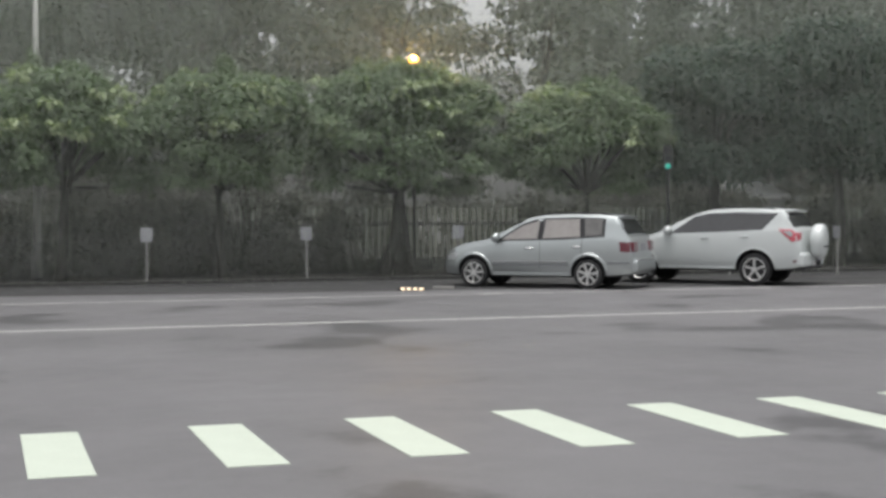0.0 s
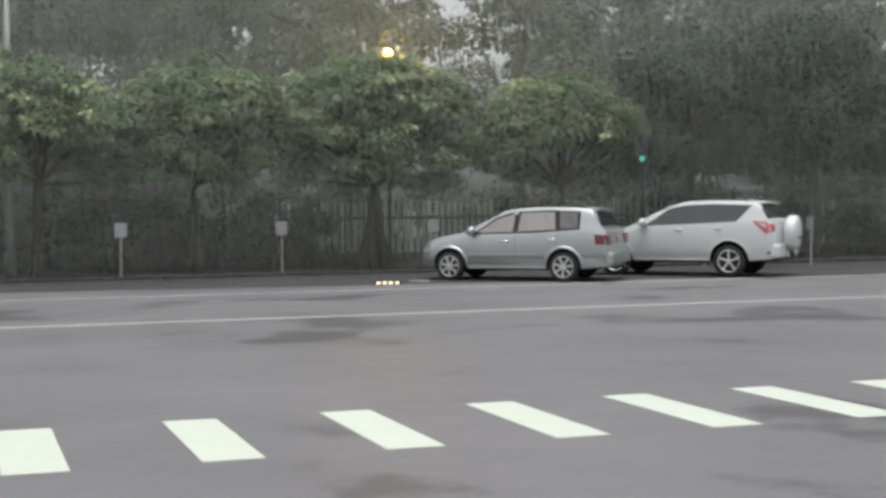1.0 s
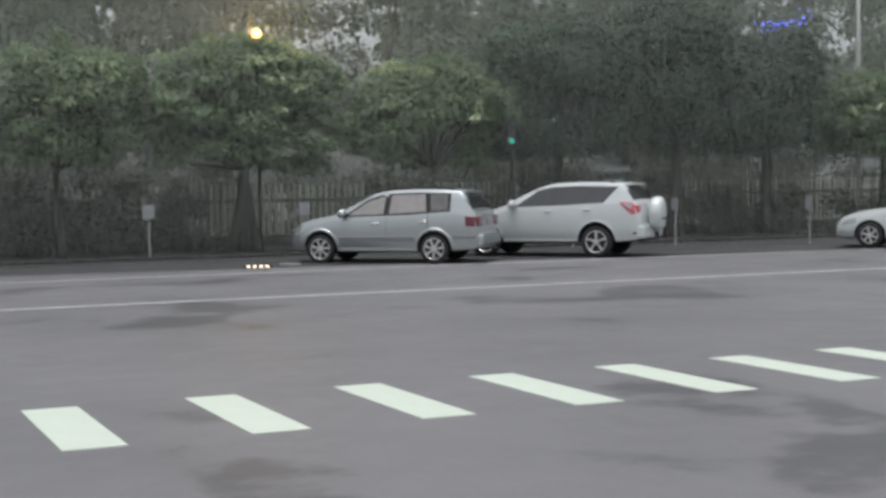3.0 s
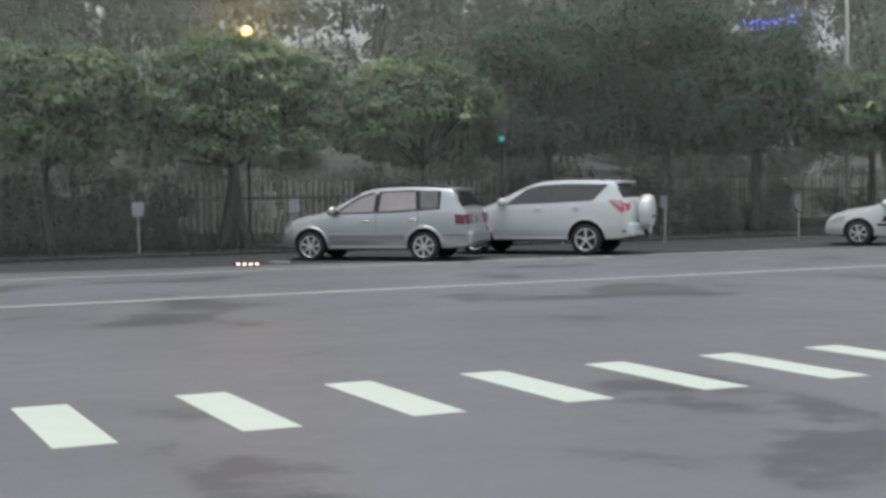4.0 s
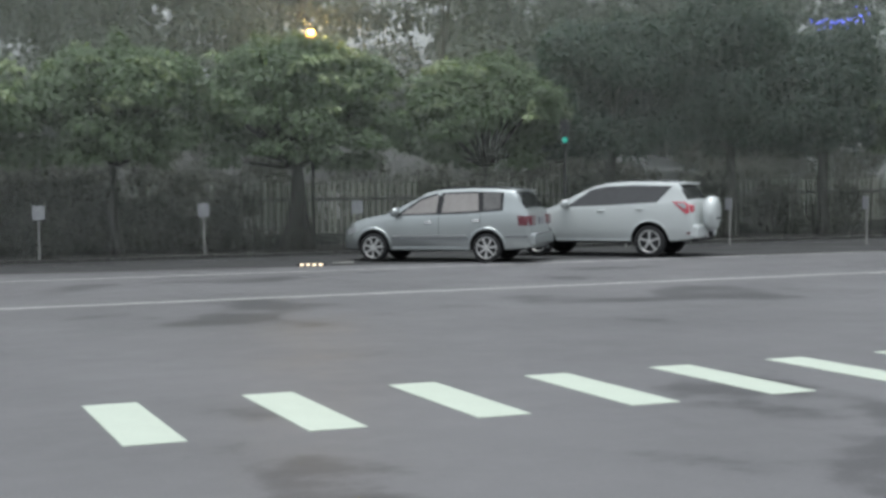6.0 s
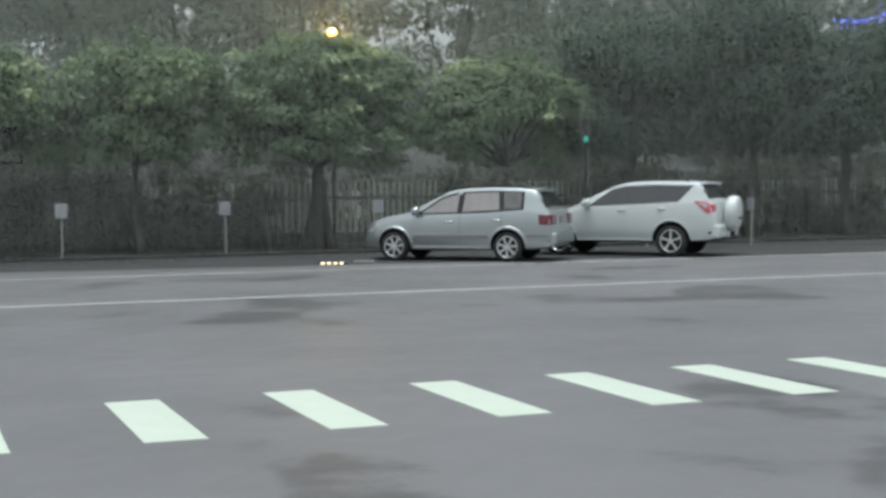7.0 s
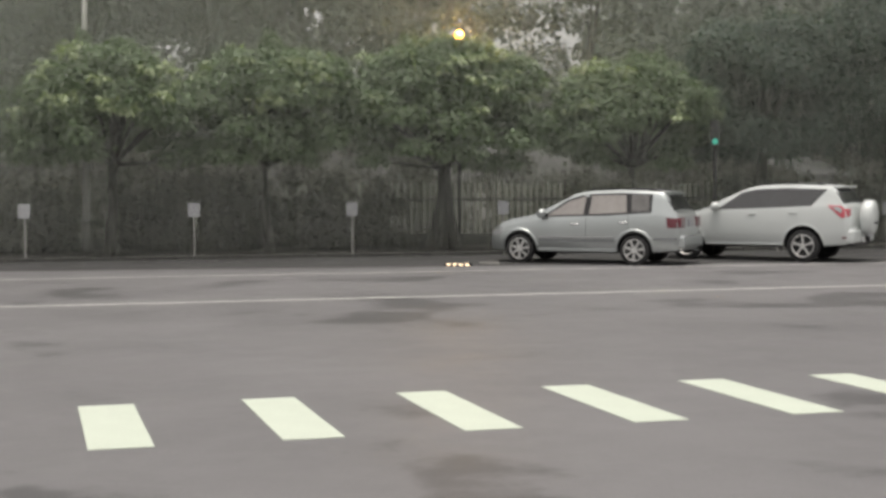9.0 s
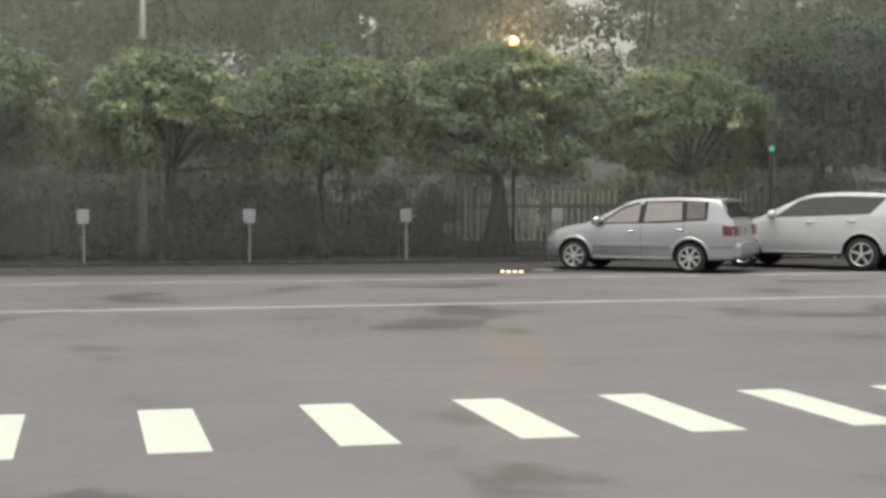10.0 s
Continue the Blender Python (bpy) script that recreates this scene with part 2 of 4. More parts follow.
# ---- parked cars ----
class Shell:
    """A car's outline: rows of x, roof height, belt height, half width and floor height; x runs forward from the rear axle."""

    def __init__(self, rows, lean=0.26):
        self.rows, self.lean = np.array(sorted(rows), float), lean

    def at(self, x):
        return [float(np.interp(x, self.rows[:, 0], self.rows[:, k])) for k in range(1, 5)]

    def section(self, x):
        top, belt, w, low = self.at(x)
        belt = min(belt, top - 0.05)
        h, b = top - belt, w * 0.955
        edge = [max(b - self.lean * h * k, 0.25) for k in (0.5, 0.84, 0.95)]
        return [(0, low), (0.80 * w, low), (0.90 * w, low + 0.03), (0.965 * w, low + 0.13), (0.993 * w, low + 0.36 * (belt - low)), (w, low + 0.56 * (belt - low)),
                (0.985 * w, belt - 0.10), (0.968 * w, belt - 0.03), (b, belt), (edge[0], belt + 0.5 * h), (edge[1], belt + 0.84 * h),
                (edge[2] * 0.965, belt + 0.955 * h), (edge[2] * 0.86, belt + 0.99 * h), (edge[2] * 0.5, top + 0.012), (0, top + 0.018)]

    def side(self, x, z):
        pts = self.section(x)[1:13]
        return float(np.interp(z, [p[1] for p in pts], [p[0] for p in pts]))

    def mesh(self):
        bm = bmesh.new()
        x0, x1 = self.rows[0, 0], self.rows[-1, 0]
        xs = sorted(set(np.round(np.r_[np.linspace(x0, x1, 56), self.rows[:, 0]], 3)))
        rings = []
        for x in xs:
            half = self.section(x)
            ring = [bm.verts.new((x, y, z)) for y, z in half] + [bm.verts.new((x, -y, z)) for y, z in half[-2:0:-1]]
            rings.append(ring)
        n = len(rings[0])
        for a, b in zip(rings, rings[1:]):
            for k in range(n):
                bm.faces.new((a[k], a[(k + 1) % n], b[(k + 1) % n], b[k]))
        bm.faces.new(rings[0])
        bm.faces.new(rings[-1][::-1])
        bmesh.ops.recalc_face_normals(bm, faces=bm.faces)
        return bm


def carved(me, cutters):
    """The mesh with round wheel wells taken out of it."""
    ob = new("uncut", me)
    spare = []
    for x, z, r, y0, y1 in cutters:
        bm = bmesh.new()
        bmesh.ops.create_cone(bm, cap_ends=True, segments=40, radius1=r, radius2=r, depth=y1 - y0, matrix=Matrix.Translation((x, (y0 + y1) / 2, z)) @ pose(0, 0, 0, 90))
        c = new("cutter", shaped("cutter", bm, BLACK))
        m = ob.modifiers.new("well", "BOOLEAN")
        m.operation, m.object, m.solver = "DIFFERENCE", c, "EXACT"
        spare.append(c)
    bpy.context.view_layer.update()
    out = bpy.data.meshes.new_from_object(ob.evaluated_get(bpy.context.evaluated_depsgraph_get()))
    for o in [ob, *spare]:
        bpy.data.objects.remove(o)
    out.materials.clear()
    out.materials.append(me.materials[0])
    out.materials.append(BLACK)
    for p in out.polygons:
        c = p.center
        p.use_smooth = True
        p.material_index = 0
        for x, z, r, y0, y1 in cutters:
            if (c.x - x) ** 2 + (c.z - z) ** 2 < (r + 0.003) ** 2 and (abs(p.normal.y) > 0.9 and min(abs(c.y - y0), abs(c.y - y1)) < 0.01 or abs(p.normal.y) < 0.15 and (c.x - x) ** 2 + (c.z - z) ** 2 > (r - 0.03) ** 2):
                p.material_index = 1
        if p.normal.z < -0.8 and c.z < 0.5:
            p.material_index = 1
    out.set_sharp_from_angle(angle=radians(38))
    return out


def outline_panel(shell, outline, sign, proud, steps=3):
    """A panel on the car's side: an outline of (x, z) laid onto the side, a little proud, with a rim back to it."""
    pts = []
    for (xa, za), (xb, zb) in zip(outline, outline[1:] + outline[:1]):
        for k in range(steps):
            pts.append((xa + (xb - xa) * k / steps, za + (zb - za) * k / steps))
    bm = bmesh.new()
    cx, cz = sum(p[0] for p in pts) / len(pts), sum(p[1] for p in pts) / len(pts)
    outer = [bm.verts.new((x, sign * (shell.side(x, z) + proud), z)) for x, z in pts]
    inner = [bm.verts.new((x, sign * (shell.side(x, z) - 0.012), z)) for x, z in pts]
    mid = [bm.verts.new((cx + (x - cx) * 0.5, sign * (shell.side(cx + (x - cx) * 0.5, cz + (z - cz) * 0.5) + proud), cz + (z - cz) * 0.5)) for x, z in pts]
    n = len(pts)
    for k in range(n):
        j = (k + 1) % n
        bm.faces.new((outer[k], outer[j], inner[j], inner[k]))
        bm.faces.new((outer[k], outer[j], mid[j], mid[k]))
    bm.faces.new(mid)
    bmesh.ops.recalc_face_normals(bm, faces=bm.faces)
    return bm


def rail_strip(shell, xa, xb, z, height, sign, proud):
    """A moulding that runs along the car's side."""
    bm = bmesh.new()
    rings = []
    for x in np.linspace(xa, xb, 14):
        y = shell.side(x, z)
        rings.append([bm.verts.new((x, sign * yy, zz)) for yy, zz in ((y - 0.01, z - height / 2), (y + proud, z - height * 0.35), (y + proud, z + height * 0.35), (y - 0.01, z + height / 2))])
    for a, b in zip(rings, rings[1:]):
        for k in range(4):
            bm.faces.new((a[k], a[(k + 1) % 4], b[(k + 1) % 4], b[k]))
    bm.faces.new(rings[0])
    bm.faces.new(rings[-1])
    bmesh.ops.recalc_face_normals(bm, faces=bm.faces)
    return bm


def seam(shell, x, za, zb, sign):
    """The dark joint between two doors, following the side."""
    bm = bmesh.new()
    rings = []
    for z in np.linspace(za, zb, 9):
        y = shell.side(x, z)
        rings.append([bm.verts.new((x + dx, sign * (y + dy), z)) for dx, dy in ((-0.004, -0.01), (-0.003, 0.002), (0.003, 0.002), (0.004, -0.01))])
    for a, b in zip(rings, rings[1:]):
        for k in range(4):
            bm.faces.new((a[k], a[(k + 1) % 4], b[(k + 1) % 4], b[k]))
    bm.faces.new(rings[0])
    bm.faces.new(rings[-1])
    bmesh.ops.recalc_face_normals(bm, faces=bm.faces)
    return bm


def roof_rail(shell, xa, xb, sign, lift):
    """A thin rail along the edge of the roof, its ends bent down onto it."""
    points = []
    xs = np.linspace(xa, xb, 12)
    for i, x in enumerate(xs):
        y, z = shell.section(x)[12]
        points.append((x, sign * y, z + (lift if 0 < i < len(xs) - 1 else -0.01)))
    return tube(bmesh.new(), points, [0.016] * len(points), 8)


def top_panel(shell, xa, xb, wide_a, wide_b, proud):
    """A windscreen or rear window that lies on the slope of the roof line."""
    bm = bmesh.new()
    grid = []
    for i in range(9):
        f = i / 8
        x, share = xa + (xb - xa) * f, wide_a + (wide_b - wide_a) * f
        half = shell.section(x)[9:]
        ys, zs = [p[0] for p in half][::-1], [p[1] for p in half][::-1]
        edge = ys[-1] * share
        grid.append([bm.verts.new((x + proud * 0.5 * (1 if xa > 1 else -1), s * edge, float(np.interp(abs(s * edge), ys, zs)) + proud)) for s in np.linspace(-1, 1, 9)])
    for a, b in zip(grid, grid[1:]):
        for k in range(8):
            bm.faces.new((a[k], a[k + 1], b[k + 1], b[k]))
    bmesh.ops.recalc_face_normals(bm, faces=bm.faces)
    ext = bmesh.ops.solidify(bm, geom=list(bm.faces), thickness=0.006)
    return bm


def wheel(parent, x, y, radius, spokes, out, rim_r):
    """A wheel on its hub; out is the side that it shows (+1: to the left)."""
    hub = new("wheel")
    hub.parent, hub.location = parent, (x, y, radius)
    w = 0.1
    bm = lathe(bmesh.new(), [(rim_r, -w), (radius * 0.9, -w * 1.05), (radius * 0.985, -w * 0.8), (radius, -w * 0.3), (radius, w * 0.3), (radius * 0.985, w * 0.8), (radius * 0.9, w * 1.05), (rim_r, w)], 40, "y", False)
    part("tyre", bm, RUBBER, hub, "", True)
    o = out * w
    bm = lathe(bmesh.new(), [(rim_r * 1.01, o * 0.2), (rim_r * 1.02, o * 1.0), (rim_r * 0.97, o * 1.04), (rim_r * 0.92, o * 0.9), (rim_r * 0.91, o * 0.5)], 40, "y", False)
    for k in range(spokes):
        a = 2 * math.pi * k / spokes + 0.3
        ca, sa = math.cos(a), math.sin(a)
        q = []
        for r, half, d in ((0.04, 0.019, 0.95), (rim_r * 0.92, 0.024, 0.92)):
            for s in (-1, 1):
                for depth in (d, d - 0.3):
                    q.append(bm.verts.new((r * ca - s * half * sa, o * depth, r * sa + s * half * ca)))
        for f in ((0, 2, 6, 4), (1, 5, 7, 3), (0, 4, 5, 1), (2, 3, 7, 6)):
            bm.faces.new([q[i] for i in f])
    bmesh.ops.create_cone(bm, cap_ends=True, segments=16, radius1=0.06, radius2=0.05, depth=0.05, matrix=Matrix.Translation((0, o * 0.85, 0)) @ pose(0, 0, 0, 90))
    bmesh.ops.recalc_face_normals(bm, faces=bm.faces)
    part("rim", bm, ALLOY, hub, "silver alloy rim")
    bm = lathe(bmesh.new(), [(rim_r * 0.99, -o * 0.3), (rim_r * 0.99, o * 0.15), (0.05, o * 0.2)], 24)
    part("brake_disc", bm, BLACK, hub)
    return hub


def mirror(shell, parent, x, z, paint):
    for s in (-1, 1):
        bm = bmesh.new()
        bmesh.ops.create_uvsphere(bm, u_segments=14, v_segments=9, radius=1)
        y = shell.side(x, z)
        for v in bm.verts:
            v.co = Vector((x + v.co.x * 0.1 - 0.02 * v.co.z, s * (y + 0.13) + v.co.y * 0.13, z + 0.06 + v.co.z * 0.1))
        m = part("wing_mirror", bm, paint, parent, "", True)
        part("mirror_arm", block(bmesh.new(), (x - 0.03, min(s * (y - 0.02), s * (y + 0.07)), z - 0.03), (x + 0.05, max(s * (y - 0.02), s * (y + 0.07)), z + 0.02), 0.008), BLACK, m)


def handle(shell, parent, x, z, mat):
    for s in (-1, 1):
        y = shell.side(x, z)
        part("door_handle", block(bmesh.new(), (x - 0.09, s * (y + 0.012) - 0.014, z - 0.022), (x + 0.09, s * (y + 0.012) + 0.014, z + 0.022), 0.01), mat, parent, "", True)


def rear_box(name, parent, lo, hi, mat, bevel=0.02, label=""):
    return part(name, block(bmesh.new(), lo, hi, bevel), mat, parent, label)


def car_base(name, label, m, shell, paint, wheelbase, radius, rim_r, spokes, track, arch):
    car = thing(name, label, "car", m, "cars in the parking strip")
    cut = [(x, radius + 0.01, arch, s * 0.5 if s > 0 else -1.2, 1.2 if s > 0 else -0.5) for x in (0, wheelbase) for s in (-1, 1)]
    body = new("body", carved(shaped("body", shell.mesh(), paint), cut))
    body.parent = car
    for x in (0, wheelbase):
        for s in (-1, 1):
            wheel(car, x, s * track, radius, spokes, s, rim_r)
    return car


def place(rear_hub, front_hub, track):
    """The pose of a car from where the hubs of its left wheels stand on the plan."""
    a, b = Vector((*rear_hub, 0)), Vector((*front_hub, 0))
    ahead = (b - a).normalized()
    left = Vector((-ahead.y, ahead.x, 0))
    return Matrix.Translation(a - left * track) @ pose(0, 0, 0, 0, 0, math.degrees(math.atan2(ahead.y, ahead.x)))


def minivan():
    sh = Shell([(-0.98, 0.62, 0.56, 0.74, 0.36), (-0.96, 0.92, 0.86, 0.80, 0.31), (-0.90, 1.08, 1.0, 0.835, 0.29), (-0.84, 1.13, 1.06, 0.845, 0.28), (-0.64, 1.48, 1.10, 0.86, 0.27),
                (-0.56, 1.54, 1.12, 0.865, 0.26), (-0.2, 1.575, 1.11, 0.875, 0.25), (0.4, 1.59, 1.08, 0.875, 0.24), (1.0, 1.57, 1.05, 0.875, 0.24), (1.35, 1.505, 1.03, 0.875, 0.24),
                (1.7, 1.33, 1.015, 0.875, 0.24), (2.15, 1.10, 1.0, 0.875, 0.24), (2.3, 1.04, 0.98, 0.87, 0.25), (2.75, 0.96, 0.90, 0.86, 0.25), (3.05, 0.87, 0.81, 0.82, 0.25),
                (3.22, 0.76, 0.70, 0.74, 0.26), (3.33, 0.64, 0.58, 0.62, 0.28), (3.37, 0.52, 0.46, 0.52, 0.32)])
    car = car_base("minivan", "silver five-door minivan with misted windows, parked at an angle", place((10.43, 24.91), (8.44, 26.54), 0.77), sh, SILVER, 2.57, 0.315, 0.225, 7, 0.77, 0.375)
    for s in (-1, 1):
        part("window_frame", outline_panel(sh, [(2.06, 1.0), (0.6, 1.035), (-0.36, 1.10), (-0.37, 1.48), (0.3, 1.51), (1.12, 1.485), (1.5, 1.365)], s, 0.004, 4), BLACK, car)
        part("side_window", outline_panel(sh, [(1.93, 1.035), (1.12, 1.055), (1.08, 1.445), (1.46, 1.335)], s, 0.009), MISTED, car)
        part("side_window", outline_panel(sh, [(1.00, 1.06), (0.17, 1.10), (0.20, 1.475), (0.95, 1.46)], s, 0.009), MISTED, car)
        part("side_window", outline_panel(sh, [(0.06, 1.11), (-0.31, 1.135), (-0.30, 1.465), (0.09, 1.478)], s, 0.009), HALF_MISTED, car)
        part("side_moulding", rail_strip(sh, 0.42, 2.12, 0.515, 0.075, s, 0.03), TRIM_GREY, car)
        part("moulding_strip", rail_strip(sh, 0.42, 2.12, 0.572, 0.03, s, 0.034), CHROME, car, "thin bright strip")
        part("sill", rail_strip(sh, 0.42, 2.14, 0.32, 0.12, s, 0.015), SILVER, car)
        part("bumper_moulding", rail_strip(sh, -0.9, -0.42, 0.56, 0.06, s, 0.02), TRIM_GREY, car)
        part("tail_light", outline_panel(sh, [(-0.90, 0.78), (-0.70, 0.79), (-0.68, 1.0), (-0.90, 0.98)], s, 0.012), RED, car)
        rear_box("tail_light", car, (-0.985, min(s * 0.48, s * 0.825), 0.785), (-0.86, max(s * 0.48, s * 0.825), 0.995), RED, 0.02)
        part("head_light", outline_panel(sh, [(3.28, 0.56), (2.98, 0.64), (2.98, 0.78), (3.22, 0.70)], s, 0.01), CLEAR, car)
        for xa in (0.0, 2.57):
            bm = bmesh.new()
            rows = []
            for a in np.linspace(radians(8), radians(172), 15):
                row = []
                for r, d in ((0.376, -0.02), (0.378, 0.022), (0.425, 0.018), (0.44, -0.01)):
                    x, z = xa + r * math.cos(a), 0.325 + r * math.sin(a)
                    row.append(bm.verts.new((x, s * (sh.side(x, min(z, 0.9)) + d), z)))
                rows.append(row)
            for p, q in zip(rows, rows[1:]):
                for k in range(3):
                    bm.faces.new((p[k], p[k + 1], q[k + 1], q[k]))
            bmesh.ops.recalc_face_normals(bm, faces=bm.faces)
            part("wheel_arch", bm, SILVER, car, "", True)
        part("roof_rail", roof_rail(sh, 1.15, -0.5, s, 0.018), BLACK, car)
        part("door_seam", seam(sh, 1.06, 0.36, 1.02, s), BLACK, car)
        part("door_seam", seam(sh, 0.13, 0.62, 1.08, s), BLACK, car)
        part("rear_reflector", outline_panel(sh, [(-0.93, 0.80), (-0.905, 0.80), (-0.905, 0.96), (-0.93, 0.96)], s, 0.016), CLEAR, car)
    handle(sh, car, 1.30, 0.855, CHROME)
    handle(sh, car, 0.24, 0.89, CHROME)
    mirror(sh, car, 2.02, 1.02, SILVER)
    part("windscreen", top_panel(sh, 2.12, 1.40, 0.96, 0.92, 0.006), TINTED, car)
    part("rear_window", top_panel(sh, -0.83, -0.655, 0.95, 0.97, 0.008), REAR_GLASS, car)
    rear_box("rear_bumper", car, (-1.06, -0.80, 0.36), (-0.9, 0.80, 0.62), SILVER, 0.05)
    rear_box("bumper_shelf", car, (-1.075, -0.7, 0.60), (-0.95, 0.7, 0.635), CHROME, 0.012, "pale worn bumper top")
    rear_box("number_plate", car, (-1.0, -0.2, 0.80), (-0.965, 0.2, 0.96), PLATE, 0.008, "plain pale number plate with bars")
    rear_box("spoiler", car, (-0.72, -0.62, 1.50), (-0.50, 0.62, 1.535), SILVER, 0.015)
    bm = tube(bmesh.new(), [(-1.04, -0.5, 0.28), (-0.8, -0.5, 0.28)], [0.03, 0.03], 10)
    part("exhaust_pipe", bm, CHROME, car)
    return car


def suv():
    sh = Shell([(-0.99, 0.70, 0.64, 0.78, 0.46), (-0.97, 1.00, 0.94, 0.83, 0.40), (-0.90, 1.20, 1.12, 0.86, 0.37), (-0.84, 1.26, 1.19, 0.87, 0.36), (-0.68, 1.54, 1.25, 0.88, 0.35),
                (-0.58, 1.645, 1.26, 0.89, 0.34), (-0.2, 1.68, 1.245, 0.905, 0.33), (0.5, 1.69, 1.22, 0.905, 0.32), (1.05, 1.66, 1.195, 0.905, 0.32), (1.35, 1.59, 1.18, 0.905, 0.32),
                (1.7, 1.435, 1.165, 0.905, 0.32), (2.15, 1.195, 1.13, 0.905, 0.32), (2.4, 1.10, 1.04, 0.90, 0.33), (2.9, 1.04, 0.97, 0.88, 0.34), (3.2, 0.95, 0.88, 0.82, 0.35), (3.42, 0.80, 0.72, 0.70, 0.36), (3.5, 0.6, 0.52, 0.58, 0.4)])
    ahead = Vector((-0.685, 0.728)).normalized()
    back = Vector((14.34, 24.89))
    front = back + ahead * 2.66
    car = car_base("suv", "white five-door suv with covered spare wheel, parked at an angle", place(back, front, 0.79), sh, WHITE, 2.66, 0.355, 0.245, 5, 0.79, 0.43)
    for s in (-1, 1):
        part("window_frame", outline_panel(sh, [(1.94, 1.13), (0.8, 1.172), (-0.17, 1.22), (-0.50, 1.575), (0.4, 1.60), (1.05, 1.58), (1.38, 1.51)], s, 0.004, 4), TINTED, car)
        part("side_window", outline_panel(sh, [(1.80, 1.158), (1.02, 1.185), (1.0, 1.56), (1.06, 1.56), (1.34, 1.49)], s, 0.009), TINTED, car)
        part("side_window", outline_panel(sh, [(0.96, 1.19), (0.25, 1.215), (0.25, 1.575), (0.95, 1.565)], s, 0.009), TINTED, car)
        part("side_window", outline_panel(sh, [(0.20, 1.217), (-0.16, 1.24), (-0.44, 1.56), (0.20, 1.575)], s, 0.009), TINTED, car)
        part("tail_light", outline_panel(sh, [(-0.52, 1.235), (-0.80, 1.225), (-0.88, 1.16), (-0.90, 0.98), (-0.82, 0.96)], s, 0.012), RED_PALE, car)
        part("light_lens", outline_panel(sh, [(-0.60, 1.205), (-0.78, 1.195), (-0.84, 1.14), (-0.80, 1.06)], s, 0.018), CLEAR, car)
        rear_box("tail_light", car, (-0.965, min(s * 0.62, s * 0.83), 0.98), (-0.87, max(s * 0.62, s * 0.83), 1.16), RED_PALE, 0.02)
        part("head_light", outline_panel(sh, [(3.36, 0.72), (3.05, 0.80), (3.0, 0.95), (3.22, 0.88)], s, 0.01), CLEAR, car)
        part("sill", rail_strip(sh, 0.46, 2.2, 0.40, 0.1, s, 0.015), WHITE, car)
        part("reflector", outline_panel(sh, [(-0.93, 0.52), (-0.84, 0.52), (-0.84, 0.56), (-0.93, 0.56)], s, 0.015), RED, car)
        for xa in (0.0, 2.66):
            bm = bmesh.new()
            rows = []
            for a in np.linspace(radians(4), radians(176), 15):
                row = []
                for r, d in ((0.43, -0.02), (0.432, 0.014), (0.46, 0.010), (0.48, -0.01)):
                    x, z = xa + r * math.cos(a), 0.365 + r * math.sin(a)
                    row.append(bm.verts.new((x, s * (sh.side(x, min(z, 0.9)) + d), z)))
                rows.append(row)
            for p, q in zip(rows, rows[1:]):
                for k in range(3):
                    bm.faces.new((p[k], p[k + 1], q[k + 1], q[k]))
            bmesh.ops.recalc_face_normals(bm, faces=bm.faces)
            part("wheel_arch", bm, WHITE, car, "", True)
        part("roof_rail", roof_rail(sh, 1.15, -0.42, s, 0.026), BLACK, car)
        part("underside_strip", rail_strip(sh, 0.46, 2.2, 0.335, 0.05, s, 0.004), BLACK, car, "black underside strip")
    handle(sh, car, 1.12, 1.04, WHITE)
    handle(sh, car, 0.22, 1.07, WHITE)
    mirror(sh, car, 1.95, 1.14, WHITE)
    part("windscreen", top_panel(sh, 2.12, 1.22, 0.96, 0.92, 0.006), TINTED, car)
    part("rear_window", top_panel(sh, -0.835, -0.65, 0.93, 0.97, 0.008), REAR_GLASS, car)
    rear_box("rear_bumper", car, (-1.09, -0.84, 0.42), (-0.85, 0.84, 0.72), WHITE, 0.06)
    rear_box("bumper_skirt", car, (-1.06, -0.7, 0.36), (-0.9, 0.7, 0.44), BLACK, 0.02)
    rear_box("number_plate", car, (-1.12, -0.48, 0.52), (-1.085, -0.12, 0.66), PLATE, 0.008, "plain pale number plate with bars")
    rear_box("spoiler", car, (-0.75, -0.66, 1.60), (-0.55, 0.66, 1.645), WHITE, 0.02)
    bm = lathe(bmesh.new(), [(0.05, 0), (0.33, 0), (0.365, 0.03), (0.375, 0.09), (0.37, 0.17), (0.34, 0.215), (0.25, 0.235), (0.02, 0.245)], 40)
    for v in bm.verts:
        v.co = Vector((-1.07 - v.co.y * 1.12, v.co.x + 0.03, v.co.z + 0.97))
    cover = part("spare_wheel_cover", bm, WHITE, car, "round white hard spare wheel cover", True)
    bm = bmesh.new()
    for k in range(5):
        block(bm, (-1.349, -0.16 + 0.075 * k, 0.83), (-1.325, -0.11 + 0.075 * k, 0.87), 0.0)
    part("lettering_bar", bm, BLACK, cover)
    rear_box("tow_hitch", car, (-1.2, -0.06, 0.45), (-1.0, 0.06, 0.55), BLACK, 0.01)
    rear_box("trailer_socket", car, (-1.17, 0.18, 0.42), (-1.07, 0.3, 0.54), CHROME, 0.015)
    return car


